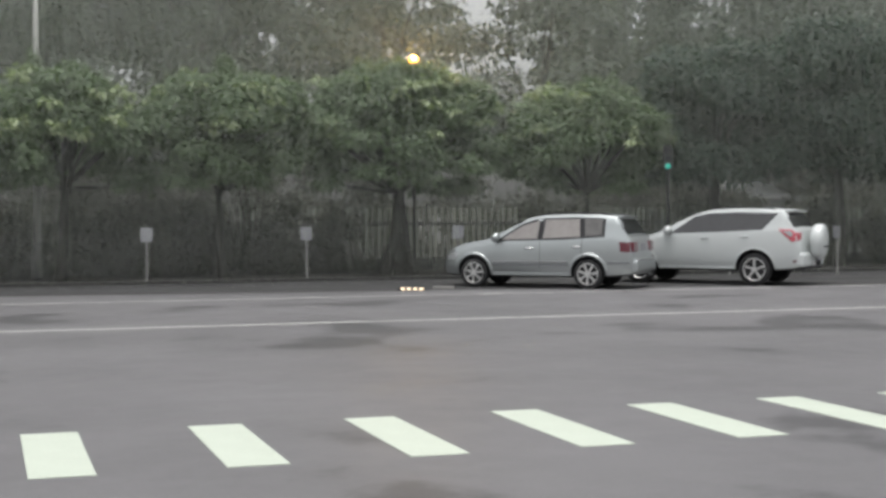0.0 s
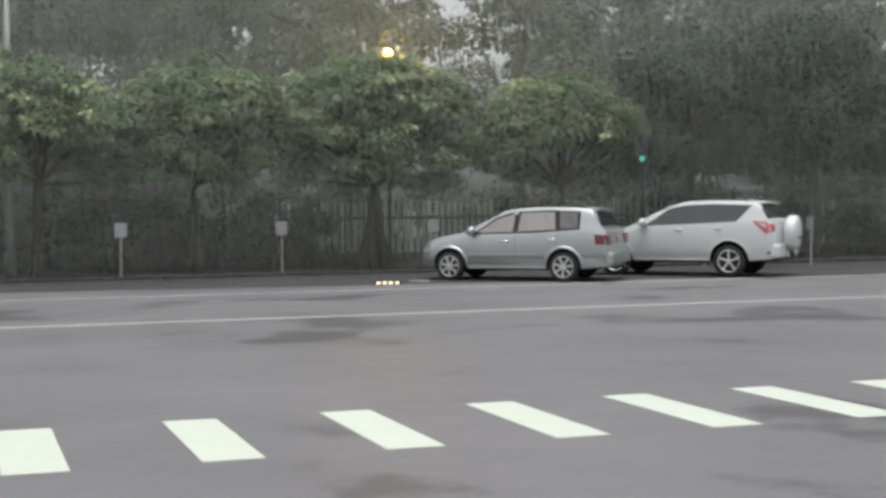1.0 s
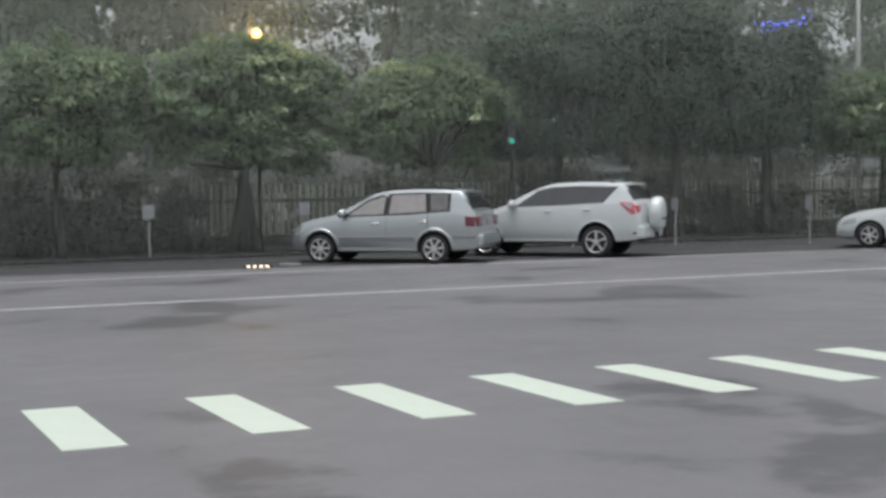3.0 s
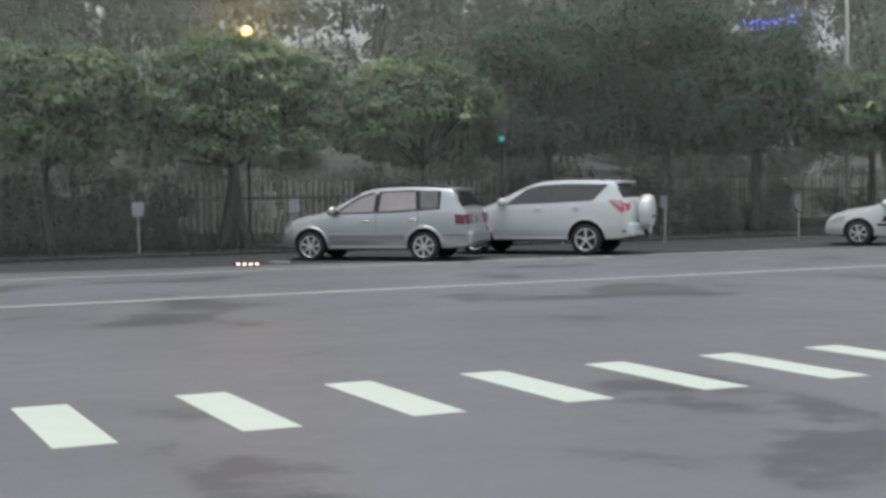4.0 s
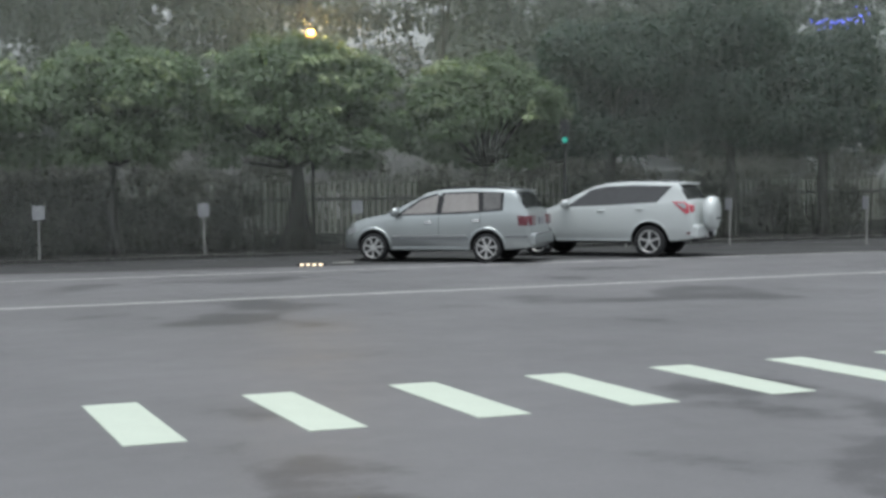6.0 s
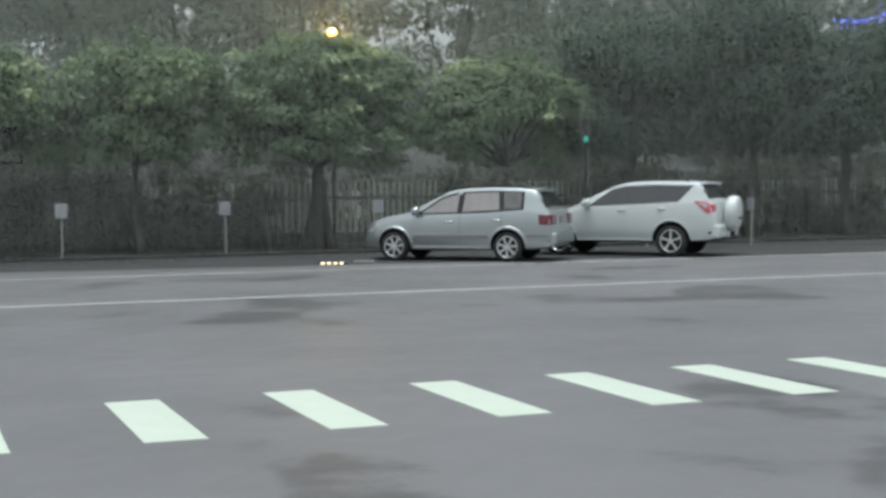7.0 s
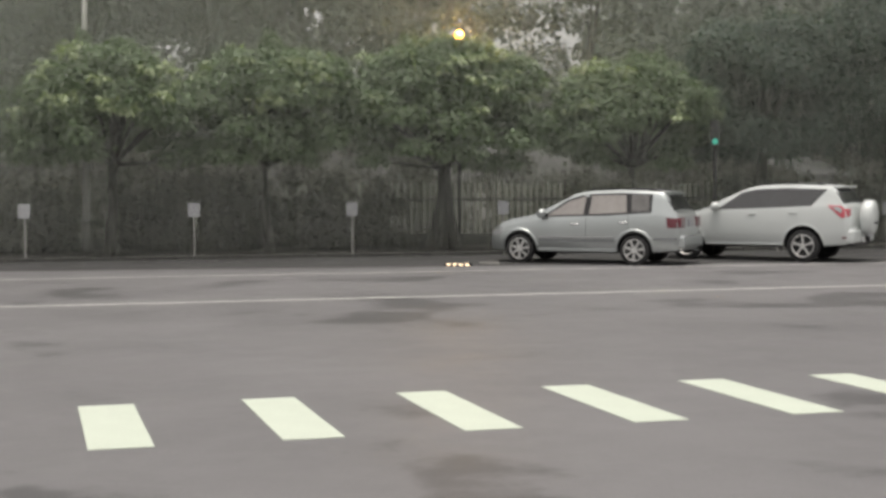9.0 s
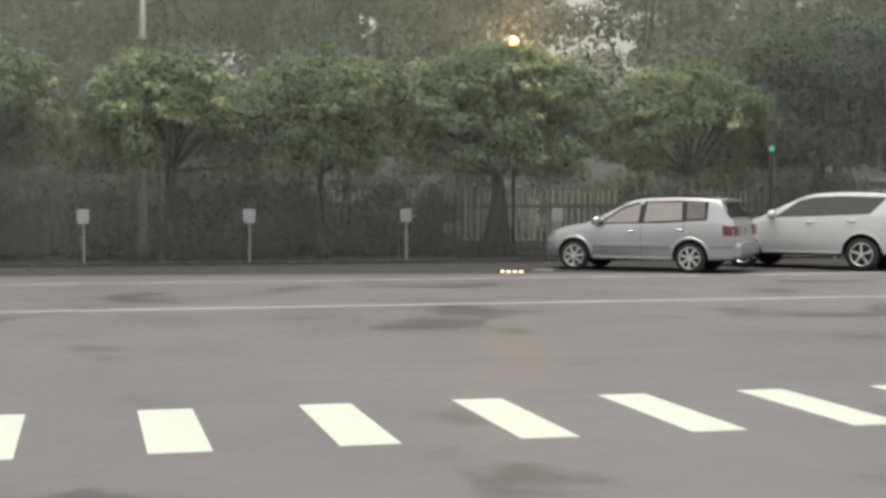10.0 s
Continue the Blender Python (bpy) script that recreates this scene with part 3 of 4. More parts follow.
def sedan():
    sh = Shell([(-1.02, 0.70, 0.62, 0.66, 0.38), (-0.98, 0.92, 0.84, 0.76, 0.32), (-0.8, 0.99, 0.93, 0.82, 0.28), (-0.35, 1.03, 0.97, 0.86, 0.25), (-0.2, 1.10, 0.98, 0.865, 0.24),
                (0.3, 1.36, 0.97, 0.87, 0.22), (0.7, 1.45, 0.96, 0.87, 0.22), (1.2, 1.45, 0.95, 0.87, 0.22), (1.5, 1.38, 0.94, 0.87, 0.22), (2.1, 1.02, 0.93, 0.87, 0.22),
                (2.3, 0.95, 0.88, 0.865, 0.22), (2.9, 0.86, 0.79, 0.84, 0.23), (3.2, 0.76, 0.69, 0.77, 0.24), (3.36, 0.64, 0.58, 0.66, 0.26), (3.42, 0.5, 0.44, 0.56, 0.3)])
    ahead = Vector((-0.66, 0.75)).normalized()
    front = Vector((21.66, 24.46))
    car = car_base("sedan", "white four-door sedan, nose towards the verge", place(front - ahead * 2.6, front, 0.75), sh, WHITE, 2.6, 0.31, 0.2, 6, 0.75, 0.365)
    for s in (-1, 1):
        part("window_frame", outline_panel(sh, [(2.02, 0.96), (0.9, 0.98), (-0.1, 1.0), (0.35, 1.30), (0.75, 1.375), (1.2, 1.37), (1.5, 1.29)], s, 0.004, 4), BLACK, car)
        part("side_window", outline_panel(sh, [(1.9, 0.985), (1.02, 1.0), (1.0, 1.345), (1.2, 1.34), (1.46, 1.27)], s, 0.009), TINTED, car)
        part("side_window", outline_panel(sh, [(0.94, 1.0), (0.05, 1.02), (0.40, 1.285), (0.75, 1.35), (0.94, 1.35)], s, 0.009), TINTED, car)
        part("head_light", outline_panel(sh, [(3.28, 0.54), (2.95, 0.62), (2.9, 0.74), (3.15, 0.70)], s, 0.01), CLEAR, car)
        part("side_moulding", rail_strip(sh, 0.42, 2.16, 0.52, 0.06, s, 0.02), BLACK, car)
        part("tail_light", outline_panel(sh, [(-0.95, 0.68), (-0.72, 0.72), (-0.72, 0.88), (-0.95, 0.84)], s, 0.012), RED, car)
        for outline in ([(2.06, 0.60), (1.86, 0.58), (1.82, 0.70), (1.98, 0.74)], [(1.74, 0.42), (1.36, 0.40), (1.42, 0.50), (1.70, 0.54)], [(1.62, 0.66), (1.30, 0.62), (1.34, 0.70), (1.56, 0.76)]):
            part("decal", outline_panel(sh, outline, s, 0.006), BLACK, car, "dark patch on the door side")
        part("door_seam", seam(sh, 0.98, 0.40, 0.95, s), BLACK, car)
    handle(sh, car, 1.2, 0.84, BLACK)
    handle(sh, car, 0.2, 0.86, BLACK)
    mirror(sh, car, 1.95, 0.97, WHITE)
    part("windscreen", top_panel(sh, 2.06, 1.52, 0.96, 0.92, 0.006), TINTED, car)
    part("rear_window", top_panel(sh, -0.15, 0.28, 0.92, 0.94, 0.006), TINTED, car)
    return car


minivan()
suv()
sedan()


# ---- space marker posts ----
def marker_post():
    post = thing("marker_post", "slim grey metal post with a small blank square plate", "sign post", None, "parking space marker posts")
    part("pole", tube(bmesh.new(), [(0, 0, -0.02), (0, 0, 1.2)], [0.025, 0.025], 10), POST, post)
    part("plate", block(bmesh.new(), (-0.14, -0.05, 0.97), (0.14, -0.03, 1.30), 0.006), PLATE, post, "plain pale square plate")
    part("bracket", block(bmesh.new(), (-0.05, -0.035, 1.05), (0.05, 0.035, 1.10), 0.004), STEEL, post)
    return post


first = marker_post()
first.matrix_basis = pose(-2.13, 30.55, 0, 0, 0, -14)
for x, y, lean, turn in ((1.66, 30.55, 0.4, -10), (5.44, 30.55, -0.3, -16), (9.25, 30.55, 0.3, -14), (13.05, 30.4, 0, -12), (16.3, 29.6, 0, -14), (18.95, 28.8, 0.5, -84), (21.9, 27.0, 0.4, -98)):
    copy_thing(first, pose(x, y, 0 if y > 30 else -0.05, 0, lean, turn))


# ---- street lamps, lamp, warning bar ----
def street_lamp(x, y, lean):
    lamp = thing("street_lamp", "tall tapering grey steel lamp post with a flared base", "street lamp", pose(x, y, 0.06, 0, lean, 0), "tall lamp posts")
    part("base_cover", lathe(bmesh.new(), [(0.15, 0), (0.145, 0.45), (0.13, 0.6), (0.10, 0.72), (0.085, 0.8)], 16, "z"), DARK_STEEL, lamp, "flared dull grey base cover", True)
    part("pole", tube(bmesh.new(), [(0, 0, 0.3), (0, 0, 4), (0, 0, 9)], [0.085, 0.075, 0.055], 12), STEEL, lamp, "", True)
    part("arm", tube(bmesh.new(), [(0, 0, 8.9), (0, -0.6, 9.3), (0, -1.6, 9.5)], [0.05, 0.045, 0.04], 10), STEEL, lamp, "", True)
    part("lamp_head", block(bmesh.new(), (-0.14, -2.2, 9.42), (0.14, -1.5, 9.58), 0.04), STEEL, lamp)


street_lamp(-0.83, 32.6, 0.3)
street_lamp(28.1, 32.3, -0.3)

amber = thing("garden_lamp", "lit amber globe lamp on a thin post among trees", "street lamp", pose(8.78, 33.0, 0.0))
bm = bmesh.new()
bmesh.ops.create_uvsphere(bm, u_segments=16, v_segments=10, radius=0.13, matrix=Matrix.Translation((0, 0, 5.70)))
part("globe", bm, AMBER, amber, "glowing amber globe", True)
part("post", tube(bmesh.new(), [(0, 0, 0), (0, 0, 5.58)], [0.05, 0.04], 10), BLACK, amber)
lamp_data = bpy.data.lights.new("amber_light", "POINT")
lamp_data.energy, lamp_data.color, lamp_data.shadow_soft_size = 100, (1.0, 0.58, 0.16), 0.05
lamp_light = new("amber_light", lamp_data)
lamp_light.location = (8.72, 32.75, 5.80)

bar = thing("warning_bar", "low bar with four small lit amber lights on ground", "warning light", pose(6.83, 25.8, 0, 0, 0, -20))
part("bar", block(bmesh.new(), (-0.30, -0.05, 0), (0.30, 0.05, 0.05), 0.012), BLACK, bar)
for k in range(4):
    part("light", block(bmesh.new(), (-0.235 + 0.13 * k, -0.062, 0.01), (-0.16 + 0.13 * k, -0.045, 0.05), 0.006), SMALL_AMBER, bar, "small glowing light")
stop = thing("wheel_stop", "low worn pale concrete wheel stop on the asphalt", "wheel stop", pose(7.55, 25.95, 0, 0, 0, -20))
part("block", block(bmesh.new(), (-0.22, -0.06, 0), (0.22, 0.06, 0.06), 0.015), WORN_CONCRETE, stop)

signal = thing("traffic_signal", "lit green traffic signal on a dark pole behind trees", "traffic light", pose(15.23, 31.0, 0.0, 0, 0, -26))
part("pole", tube(bmesh.new(), [(0, 0, -0.1), (0, 0, 3.2)], [0.05, 0.05], 10), BLACK, signal)
part("housing", block(bmesh.new(), (-0.13, -0.12, 2.7), (0.13, 0.06, 3.4), 0.03), BLACK, signal)
part("green_light", tube(bmesh.new(), [(0, -0.12, 2.84), (0, -0.135, 2.84)], [0.075, 0.075], 16), GREEN, signal, "glowing green light")


# ---- fence ----
fence = thing("fence", "weathered pale picket fence with a dark rail behind trees", "fence")
picket_mesh = shaped("picket", block(bmesh.new(), (-0.045, -0.012, 0.32), (0.045, 0.012, 1.76), 0.008), PICKET)
pick = random.Random(5)
for i in range(260):
    x = -8 + 0.185 * i
    ob = new("picket", picket_mesh)
    ob.parent = fence
    ob.matrix_basis = pose(x + pick.uniform(-0.015, 0.015), 35.0, pick.uniform(-0.03, 0.03), 0, pick.uniform(-0.8, 0.8), 0)
for z in (0.55, 1.32):
    part("rail", block(bmesh.new(), (-8.2, 35.015, z - 0.05), (40.2, 35.055, z + 0.05), 0.008) if z < 1 else block(bmesh.new(), (-8.2, 34.945, z - 0.05), (40.2, 34.985, z + 0.05), 0.008), RAIL, fence)
for i in range(21):
    part("fence_post", block(bmesh.new(), (-8.1 + 2.4 * i, 35.06, 0), (-7.98 + 2.4 * i, 35.18, 1.8), 0.01), RAIL, fence)
plinth = tagged(new("low_wall", shaped("low_wall", block(bmesh.new(), (-10, 34.9, 0), (42, 35.1, 0.36), 0.02), CONCRETE)), "low dark wet concrete wall under the fence", "wall", "", "structure")


# ---- trees ----
def leafage(name, lobes, cover, size, seed, mat, parent, droop=0.7, wide=0.27, ragged=0.16, core=0.2, low=-0.55, label=""):
    """A crown of leafy lobes: small folded leaves that face outwards from each lobe and hang down over it.
    Lobes are rows of a centre and three half axes; cover is how often the leaves hide a lobe's skin."""
    rng = np.random.default_rng(seed)
    lobes = np.asarray(lobes, float)
    skin = 9.0 * (lobes[:, 3] * lobes[:, 4] + lobes[:, 4] * lobes[:, 5] + lobes[:, 3] * lobes[:, 5]) / 3
    per = np.maximum((cover * skin / (size * size * wide * 1.05)).astype(int), 20)
    row = np.repeat(np.arange(len(lobes)), per)
    n = len(row)
    d = rng.normal(0, 1, (n, 3))
    d /= np.linalg.norm(d, axis=1, keepdims=True)
    d[:, 2] = np.where(d[:, 2] < low, -d[:, 2], d[:, 2])
    c, axes = lobes[row, :3], lobes[row, 3:]
    deep = np.where(rng.uniform(0, 1, n) < core, rng.uniform(0.35, 0.85, n), 1 + rng.normal(0, ragged, n))[:, None]
    # each lobe has bumps of its own
    deep = deep * (1 + 0.13 * np.sin(4.1 * d[:, :1] + row[:, None] * 1.7) + 0.11 * np.sin(5.3 * d[:, 2:] + 3.7 * d[:, 1:2] + row[:, None]))
    p = c + d * axes * deep
    face = d / axes
    face /= np.linalg.norm(face, axis=1, keepdims=True)
    face = face + rng.normal(0, 0.42, (n, 3)) + [0, 0, 0.25]
    face /= np.linalg.norm(face, axis=1, keepdims=True)
    run = rng.normal(0, 0.6, (n, 3)) + d * 0.5 + [0, 0, -droop]
    run -= face * (run * face).sum(1, keepdims=True)
    run /= np.linalg.norm(run, axis=1, keepdims=True) + 1e-6
    side = np.cross(face, run)
    ln = size * rng.uniform(0.6, 1.4, (n, 1))
    w = ln * wide
    v = np.stack([p, p + run * ln * 0.45 + side * w - face * w * 0.35, p + run * ln, p + run * ln * 0.45 - side * w - face * w * 0.35], 1).reshape(-1, 3)
    k = np.arange(n) * 4
    tri = np.stack([k, k + 1, k + 2, k, k + 2, k + 3], 1).reshape(-1)
    me = bpy.data.meshes.new(name)
    me.vertices.add(len(v))
    me.vertices.foreach_set("co", v.reshape(-1))
    me.loops.add(len(tri))
    me.loops.foreach_set("vertex_index", tri)
    me.polygons.add(len(tri) // 3)
    me.polygons.foreach_set("loop_start", np.arange(0, len(tri), 3))
    me.update(calc_edges=True)
    me.materials.append(mat)
    ob = new(name, me)
    ob.parent = parent
    return tagged(ob, label) if label else ob


def wood(parent, stems, fork, tips, r0, rng):
    """Trunks from their feet to the fork, and limbs out to the tips."""
    for foot in stems:
        mid = np.array(foot) * 0.5 + np.array(fork) * 0.5 + rng.normal(0, 0.08, 3) * [1, 1, 0]
        part("trunk", tube(bmesh.new(), [foot, tuple(np.array(foot) * 0.9 + np.array(mid) * 0.1 + [0, 0, 0.1]), tuple(mid), fork], [r0 * 1.5, r0 * 1.1, r0, r0 * 0.8], 10), BARK, parent, "", True)
    for tip in tips:
        mid = np.array(fork) * 0.45 + np.array(tip) * 0.55 + rng.normal(0, 0.12, 3)
        part("limb", tube(bmesh.new(), [tuple(np.array(fork) - [0, 0, 0.1]), tuple(mid), tuple(tip)], [r0 * 0.55, r0 * 0.32, r0 * 0.1], 6), BARK, parent)


def small_tree(x, y, half_wide, low, high, seed, stems=1):
    rng = np.random.default_rng(seed)
    tree = thing("small_tree", "small broad-crowned street tree with drooping wet green leaves", "tree", pose(x, y, 0.03), "row of small street trees")
    tall = high - low
    lobes = []
    for k in range(int(27 * half_wide)):
        # a dome, fullest at a third of its height, made of flat drooping plumes
        a, f = rng.uniform(0, 2 * math.pi), rng.uniform(0, 1) ** 0.8
        reach = math.sqrt(max(1 - (abs(f - 0.34) / 0.72) ** 2.0, 0.03)) * (1 + 0.13 * math.sin(3 * a + seed) + 0.09 * math.sin(5 * a + 2 * seed))
        r = reach * rng.uniform(0.35, 1.0) ** 0.5
        big = rng.uniform(0.75, 1.3)
        lobes.append((half_wide * 0.86 * r * math.cos(a), min(half_wide, 1.9) * 0.86 * r * math.sin(a), low + 0.3 + (tall - 0.65) * f + rng.normal(0, 0.08), 0.52 * big, 0.46 * big, 0.27 * big * rng.uniform(0.8, 1.4)))
    for k in range(int(7 * half_wide)):
        # loose plumes that stand out of the crown
        a = rng.uniform(0, 2 * math.pi)
        r = rng.uniform(0.2, 1.0)
        lobes.append((half_wide * r * math.cos(a), 1.6 * r * math.sin(a), high - 0.15 - (tall * 0.5) * r ** 2.2 + rng.normal(0, 0.12), 0.17, 0.17, rng.uniform(0.22, 0.4)))
    feet = [(0.34 * (k - (stems - 1) / 2), 0.1 * (k % 2), -0.1) for k in range(stems)]
    wood(tree, feet, (rng.uniform(-0.2, 0.2), 0, low + 0.3), [lobes[i][:3] for i in range(0, len(lobes), 5)], 0.15 if stems > 1 else 0.13, rng)
    leafage("crown", lobes, 1.7, 0.15, seed, LEAF_FRONT, tree, 0.9, 0.25, 0.2)
    # pale new growth that droops from the upper twigs; its colour also paints the crown's highlights
    shoots = []
    for k in range(int(15 * half_wide)):
        a, f = rng.uniform(0, 2 * math.pi), rng.uniform(0.35, 1.0)
        r = math.sqrt(max(1 - (abs(f - 0.34) / 0.72) ** 2.0, 0.03)) * rng.uniform(0.8, 1.08)
        shoots.append((half_wide * 0.98 * r * math.cos(a), min(half_wide, 1.9) * 1.05 * r * math.sin(a), low + 0.45 + (tall - 0.55) * f, rng.uniform(0.10, 0.26), rng.uniform(0.10, 0.2), rng.uniform(0.07, 0.15)))
    young = leafage("new_growth", shoots, 0.9, 0.2, seed + 50, LEAF_YOUNG_LIT, tree, 1.1, 0.22, 0.25, 0.1, -0.2, "pale drooping young leaves that paint the crown's highlights")
    tagged(young, kind="stuff")


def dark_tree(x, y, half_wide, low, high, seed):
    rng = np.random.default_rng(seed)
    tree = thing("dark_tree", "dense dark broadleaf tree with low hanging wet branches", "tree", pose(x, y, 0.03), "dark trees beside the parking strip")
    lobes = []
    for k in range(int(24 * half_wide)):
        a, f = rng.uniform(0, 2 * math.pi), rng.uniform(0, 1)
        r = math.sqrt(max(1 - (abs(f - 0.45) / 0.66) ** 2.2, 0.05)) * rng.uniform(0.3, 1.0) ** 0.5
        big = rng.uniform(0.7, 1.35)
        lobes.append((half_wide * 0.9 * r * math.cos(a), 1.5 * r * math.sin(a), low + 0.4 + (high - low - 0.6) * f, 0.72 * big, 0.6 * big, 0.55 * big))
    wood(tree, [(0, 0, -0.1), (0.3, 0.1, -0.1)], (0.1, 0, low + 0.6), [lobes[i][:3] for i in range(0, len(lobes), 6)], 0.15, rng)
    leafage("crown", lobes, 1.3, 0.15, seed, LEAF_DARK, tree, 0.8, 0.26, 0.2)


def big_tree(x, y, half_wide, low, high, seed, full=1.0):
    rng = np.random.default_rng(seed)
    tree = thing("tall_tree", "tall dark broadleaf tree behind the fence", "tree", pose(x, y, 0.0), "tall trees behind the fence")
    lobes = []
    for k in range(int(13 * half_wide * full * (high - low) / 9)):
        a, f = rng.uniform(0, 2 * math.pi), rng.uniform(0, 1)
        r = math.sqrt(max(1 - (abs(f - 0.45) / 0.6) ** 2.4, 0.05)) * rng.uniform(0.15, 1.0) ** 0.5 * (1 + 0.15 * math.sin(3 * a + seed))
        big = rng.uniform(0.55, 1.25)
        lobes.append((half_wide * 0.9 * r * math.cos(a), min(half_wide, 2.8) * 0.9 * r * math.sin(a), low + 0.5 + (high - low - 1.0) * f, 1.0 * big, 0.9 * big, 0.72 * big))
    wood(tree, [(0, 0, -0.1)], (rng.uniform(-0.4, 0.4), 0, low + 0.8), [lobes[i][:3] for i in range(0, len(lobes), 4)], 0.2, rng)
    leafage("crown", lobes, 1.15, 0.25, seed, LEAF_BACK, tree, 0.6, 0.27, 0.2, 0.15)


def shrub(x, y, half_wide, deep, high, seed, full=1.0):
    rng = np.random.default_rng(seed)
    bush = thing("shrub", "dense dark wet shrub along the fence", "shrub", pose(x, y, 0.06), "shrubs along the fence")
    lobes = []
    for _ in range(max(int(11 * half_wide * high * full), 4)):
        big = rng.uniform(0.6, 1.3)
        lobes.append((rng.uniform(-half_wide, half_wide), rng.uniform(-deep, deep), rng.uniform(0.15, high - 0.3), 0.42 * big, 0.34 * big, 0.34 * big))
    for k in range(3):
        part("stem", tube(bmesh.new(), [(0.15 * k - 0.15, 0, -0.05), (0.4 * k - 0.4, 0, high * 0.7)], [0.03, 0.012], 6), BARK, bush)
    leafage("foliage", lobes, 1.0, 0.15, seed, LEAF_HEDGE, bush, 0.6, 0.27, 0.22, 0.15, -1.0)


for n, (x, y, w, low, high, stems) in enumerate(((-4.9, 32.5, 2.3, 2.05, 5.3, 1), (-0.3, 31.9, 2.2, 2.0, 5.1, 1), (3.65, 32.5, 2.25, 2.0, 5.2, 1), (8.2, 32.5, 3.1, 1.95, 5.45, 3), (13.5, 32.5, 2.2, 1.95, 5.25, 1), (28.6, 31.9, 2.7, 2.4, 4.9, 1), (34.0, 32.5, 2.4, 2.4, 5.2, 1))):
    small_tree(x, y, w, low, high, 100 + n, stems)
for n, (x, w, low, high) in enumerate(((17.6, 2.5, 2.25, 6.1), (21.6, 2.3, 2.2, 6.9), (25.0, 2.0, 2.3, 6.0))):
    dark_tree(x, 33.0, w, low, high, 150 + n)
for n, (x, y, w, low, high, full) in enumerate(((-12, 40, 3.6, 2.6, 11.5, 1), (-6.2, 41, 3.4, 2.6, 12, 1), (-0.8, 40, 3.3, 2.7, 11.5, 1.25), (4.6, 41.5, 3.3, 2.7, 11.8, 1.25), (10.4, 44, 3.2, 3.2, 11, 0.95),
                                                (15.6, 41, 2.8, 3.6, 11.5, 0.72), (20.8, 40, 3.3, 3.0, 12, 1), (26.2, 41, 3.3, 3.2, 12, 1), (32.0, 42, 3.2, 3.2, 11, 0.6), (38.0, 41, 3.5, 2.8, 12, 0.8),
                                                (44, 42, 3.6, 2.6, 12, 0.8), (-9, 48, 4.0, 2.0, 13, 0.9), (-1.5, 49, 3.8, 2.1, 13, 0.9), (5.2, 49, 3.8, 2.1, 13, 0.9), (12.6, 50, 3.6, 2.7, 10.8, 0.8),
                                                (21.4, 49, 3.8, 1.8, 13, 0.9), (29, 49, 4.0, 2.8, 13, 0.9), (38, 50, 3.8, 2.6, 8, 0.7), (46, 50, 4.0, 2.6, 13, 0.9))):
    big_tree(x, y, w, low, high, 200 + n, full)
for n, (x, y, w, high, full) in enumerate(((-6.5, 33.9, 1.9, 2.05, 1), (-3.2, 33.9, 1.9, 1.95, 1), (0.2, 33.9, 1.9, 2.0, 1), (3.2, 33.9, 1.7, 2.1, 1.1), (6.1, 33.9, 1.3, 2.1, 1.1), (12.9, 33.9, 1.0, 1.9, 1),
                                           (15.6, 33.9, 1.6, 1.35, 0.6), (18.0, 33.9, 0.9, 2.1, 1), (21.6, 33.9, 0.7, 1.9, 1), (23.9, 33.9, 0.8, 1.8, 1), (26.4, 33.9, 0.8, 1.6, 0.7), (29.6, 33.9, 1.0, 1.4, 0.6), (8.0, 37, 1.7, 2.1, 0.6), (11.6, 37.2, 1.6, 2.1, 0.3),
                                           (15.2, 37, 1.7, 2.3, 0.4), (19.3, 37, 1.8, 2.4, 1), (24.2, 37.2, 1.9, 2.5, 1), (28.6, 37, 1.9, 1.9, 0.6), (33.2, 37, 1.9, 2.3, 0.7), (37.5, 37, 1.9, 2.4, 0.7),
                                           (-7.0, 36.6, 2.0, 2.9, 0.9), (-3.4, 36.6, 2.0, 2.7, 0.9), (0.4, 36.6, 2.0, 2.8, 0.9), (4.0, 36.6, 1.9, 2.6, 0.8),
                                           (7.4, 38.6, 2.0, 3.3, 0.75), (11.0, 38.8, 2.0, 2.8, 0.32), (14.6, 38.6, 2.0, 2.4, 0.36), (18.2, 38.8, 2.0, 3.4, 0.8), (26.0, 38.6, 1.3, 2.5, 0.6), (25.9, 41.0, 1.2, 3.3, 0.8), (28.8, 40.6, 1.7, 3.4, 0.8), (32.0, 40.6, 1.3, 3.3, 0.8), (39.5, 40.6, 1.8, 3.0, 0.8))):
    shrub(x, y, w, 0.5, high, 300 + n, full)

# ---- beyond the fence ----
house = thing("house", "pale rendered single-storey house beyond the trees", "house", pose(52, 66, 0))
part("wall", block(bmesh.new(), (-7, -4, -0.1), (7, 4, 3.4), 0.02), HOUSE, house)
bm = bmesh.new()
a = [bm.verts.new(p) for p in ((-7.5, -4.5, 3.4), (7.5, -4.5, 3.4), (7.5, 4.5, 3.4), (-7.5, 4.5, 3.4), (-6, 0, 5.4), (6, 0, 5.4))]
for f in ((0, 1, 5, 4), (1, 2, 5), (2, 3, 4, 5), (3, 0, 4), (3, 2, 1, 0)):
    bm.faces.new([a[i] for i in f])
part("roof", bm, ROOF, house)

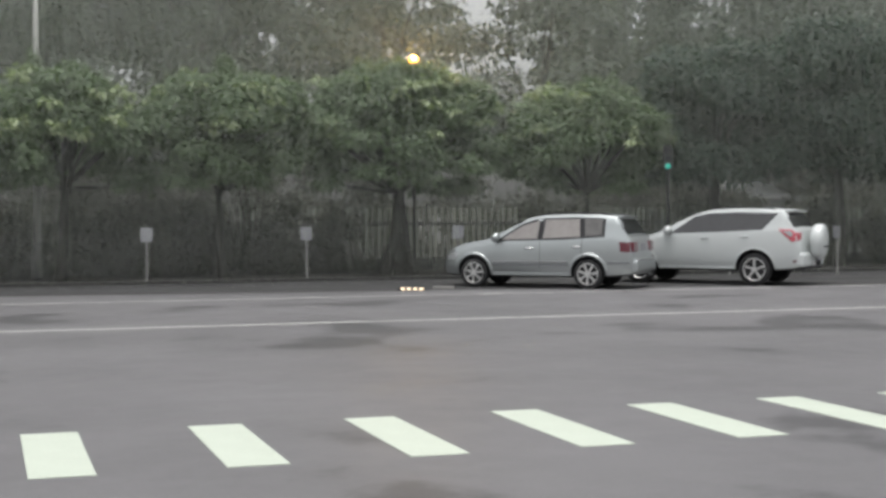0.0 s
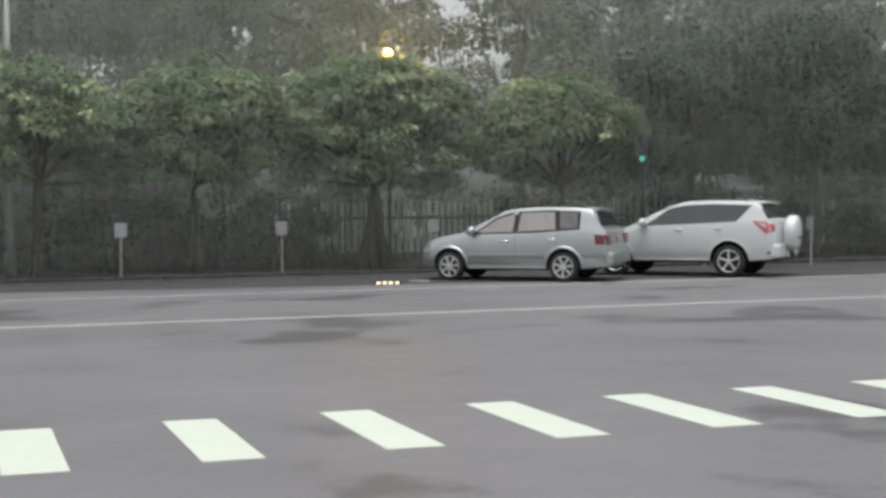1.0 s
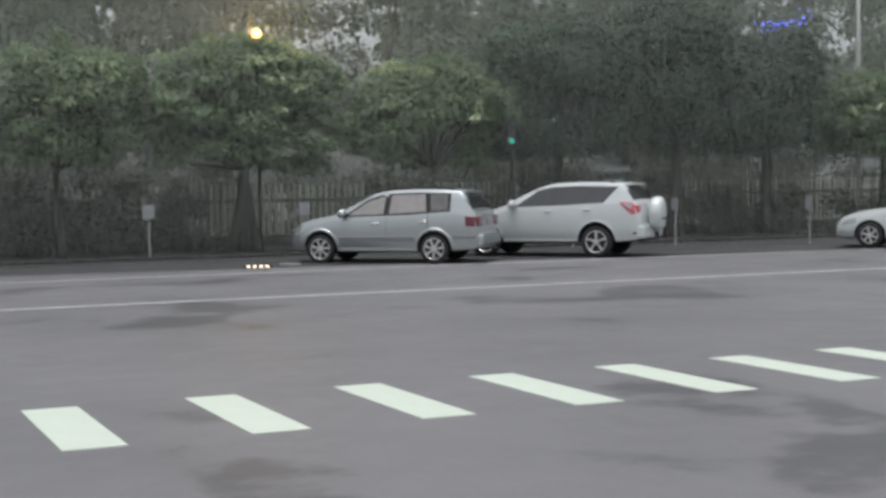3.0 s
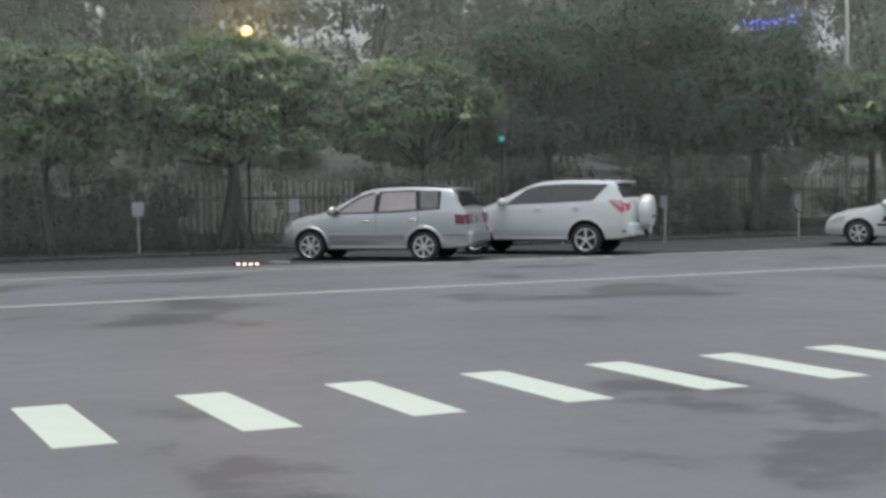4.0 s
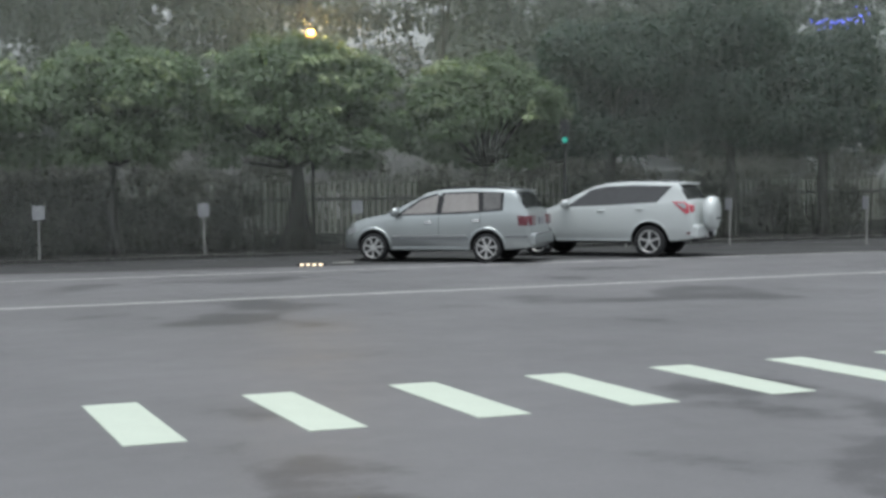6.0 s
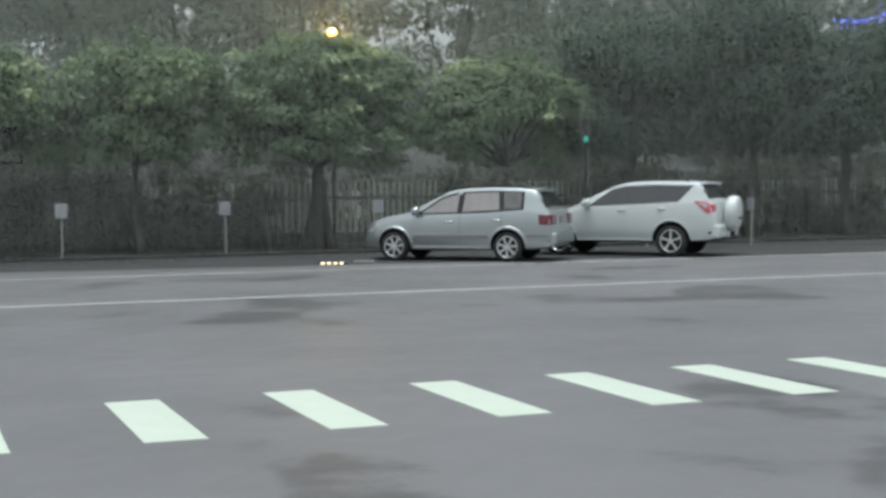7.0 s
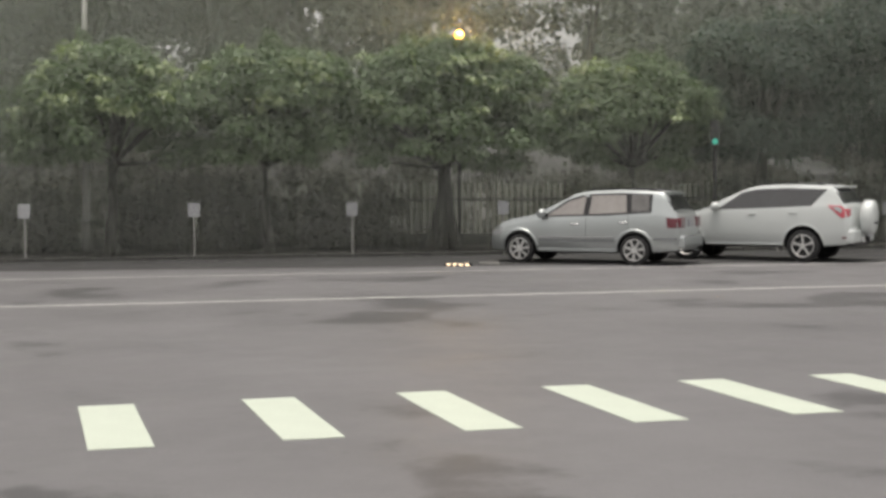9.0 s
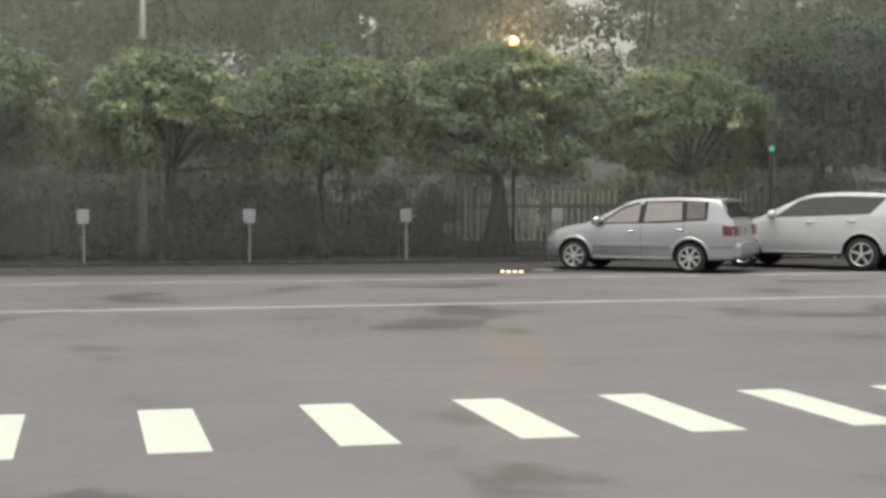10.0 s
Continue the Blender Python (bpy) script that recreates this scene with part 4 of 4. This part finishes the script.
shed = thing("garden_shed", "small pale garden shed with a sloping roof behind the fence", "shed", pose(23.7, 41.2, 0, 0, 0, 12))
part("wall", block(bmesh.new(), (-1.1, -0.9, -0.1), (1.1, 0.9, 2.05), 0.02), HOUSE, shed)
bm = bmesh.new()
block(bm, (-1.25, -1.1, 2.05), (1.25, 1.1, 2.13))
for v in bm.verts:
    v.co.z += 0.28 * (v.co.y + 1.1)
part("roof", bm, HOUSE, shed, "pale sheet roof")

lights = thing("light_string", "strand of lit blue bulbs strung through tall trees", "string lights", pose(28.4, 38.0, 7.2))
bulbs = random.Random(9)
part("cable", tube(bmesh.new(), [(0, 0, 0.15), (1.2, 0, 0), (2.4, 0, 0.45)], [0.012] * 3, 6), BLACK, lights)
bulb_bm = bmesh.new()
bmesh.ops.create_icosphere(bulb_bm, subdivisions=1, radius=0.026)
bulb_mesh = shaped("bulb", bulb_bm, BLUE)
for k in range(46):
    f = k / 45
    ob = new("bulb", bulb_mesh)
    ob.parent, ob.location = lights, (2.4 * f, bulbs.uniform(-0.2, 0.2), 0.15 - 0.3 * f * (1 - f) * 2 + 0.3 * f * f + bulbs.gauss(0, 0.14))


# ---- the rain in the air over the strip and among the trees, also standing in for haze ----
rng = np.random.default_rng(77)
# Whitish streaks, denser to the left, veil the dark trees in place of mist.
count = 1030000
p = np.stack([-7.5 + 46 * rng.uniform(0, 1, count) ** 1.25, rng.uniform(27.4, 37.5, count), 0.12 + 10.7 * rng.uniform(0, 1, count)], 1)
turn = rng.uniform(0, math.pi, count)
side = np.stack([np.cos(turn), np.sin(turn), np.zeros(count)], 1) * 0.00021
fall = np.stack([rng.normal(0.05, 0.12, count), rng.normal(0, 0.1, count), -rng.uniform(0.6, 1.2, count)], 1)
fall *= np.minimum(1, p[:, 2] / -fall[:, 2])[:, None]
verts = np.stack([p - side, p + side, p + fall], 1).reshape(-1)
me = bpy.data.meshes.new("rain")
me.vertices.add(count * 3)
me.vertices.foreach_set("co", verts)
me.loops.add(count * 3)
me.loops.foreach_set("vertex_index", np.arange(count * 3))
me.polygons.add(count)
me.polygons.foreach_set("loop_start", np.arange(0, count * 3, 3))
me.update(calc_edges=True)
me.materials.append(RAIN)
tagged(new("rain", me), "fine pale streaks of heavy falling rain that also stand in for haze", "rain", "", "stuff")
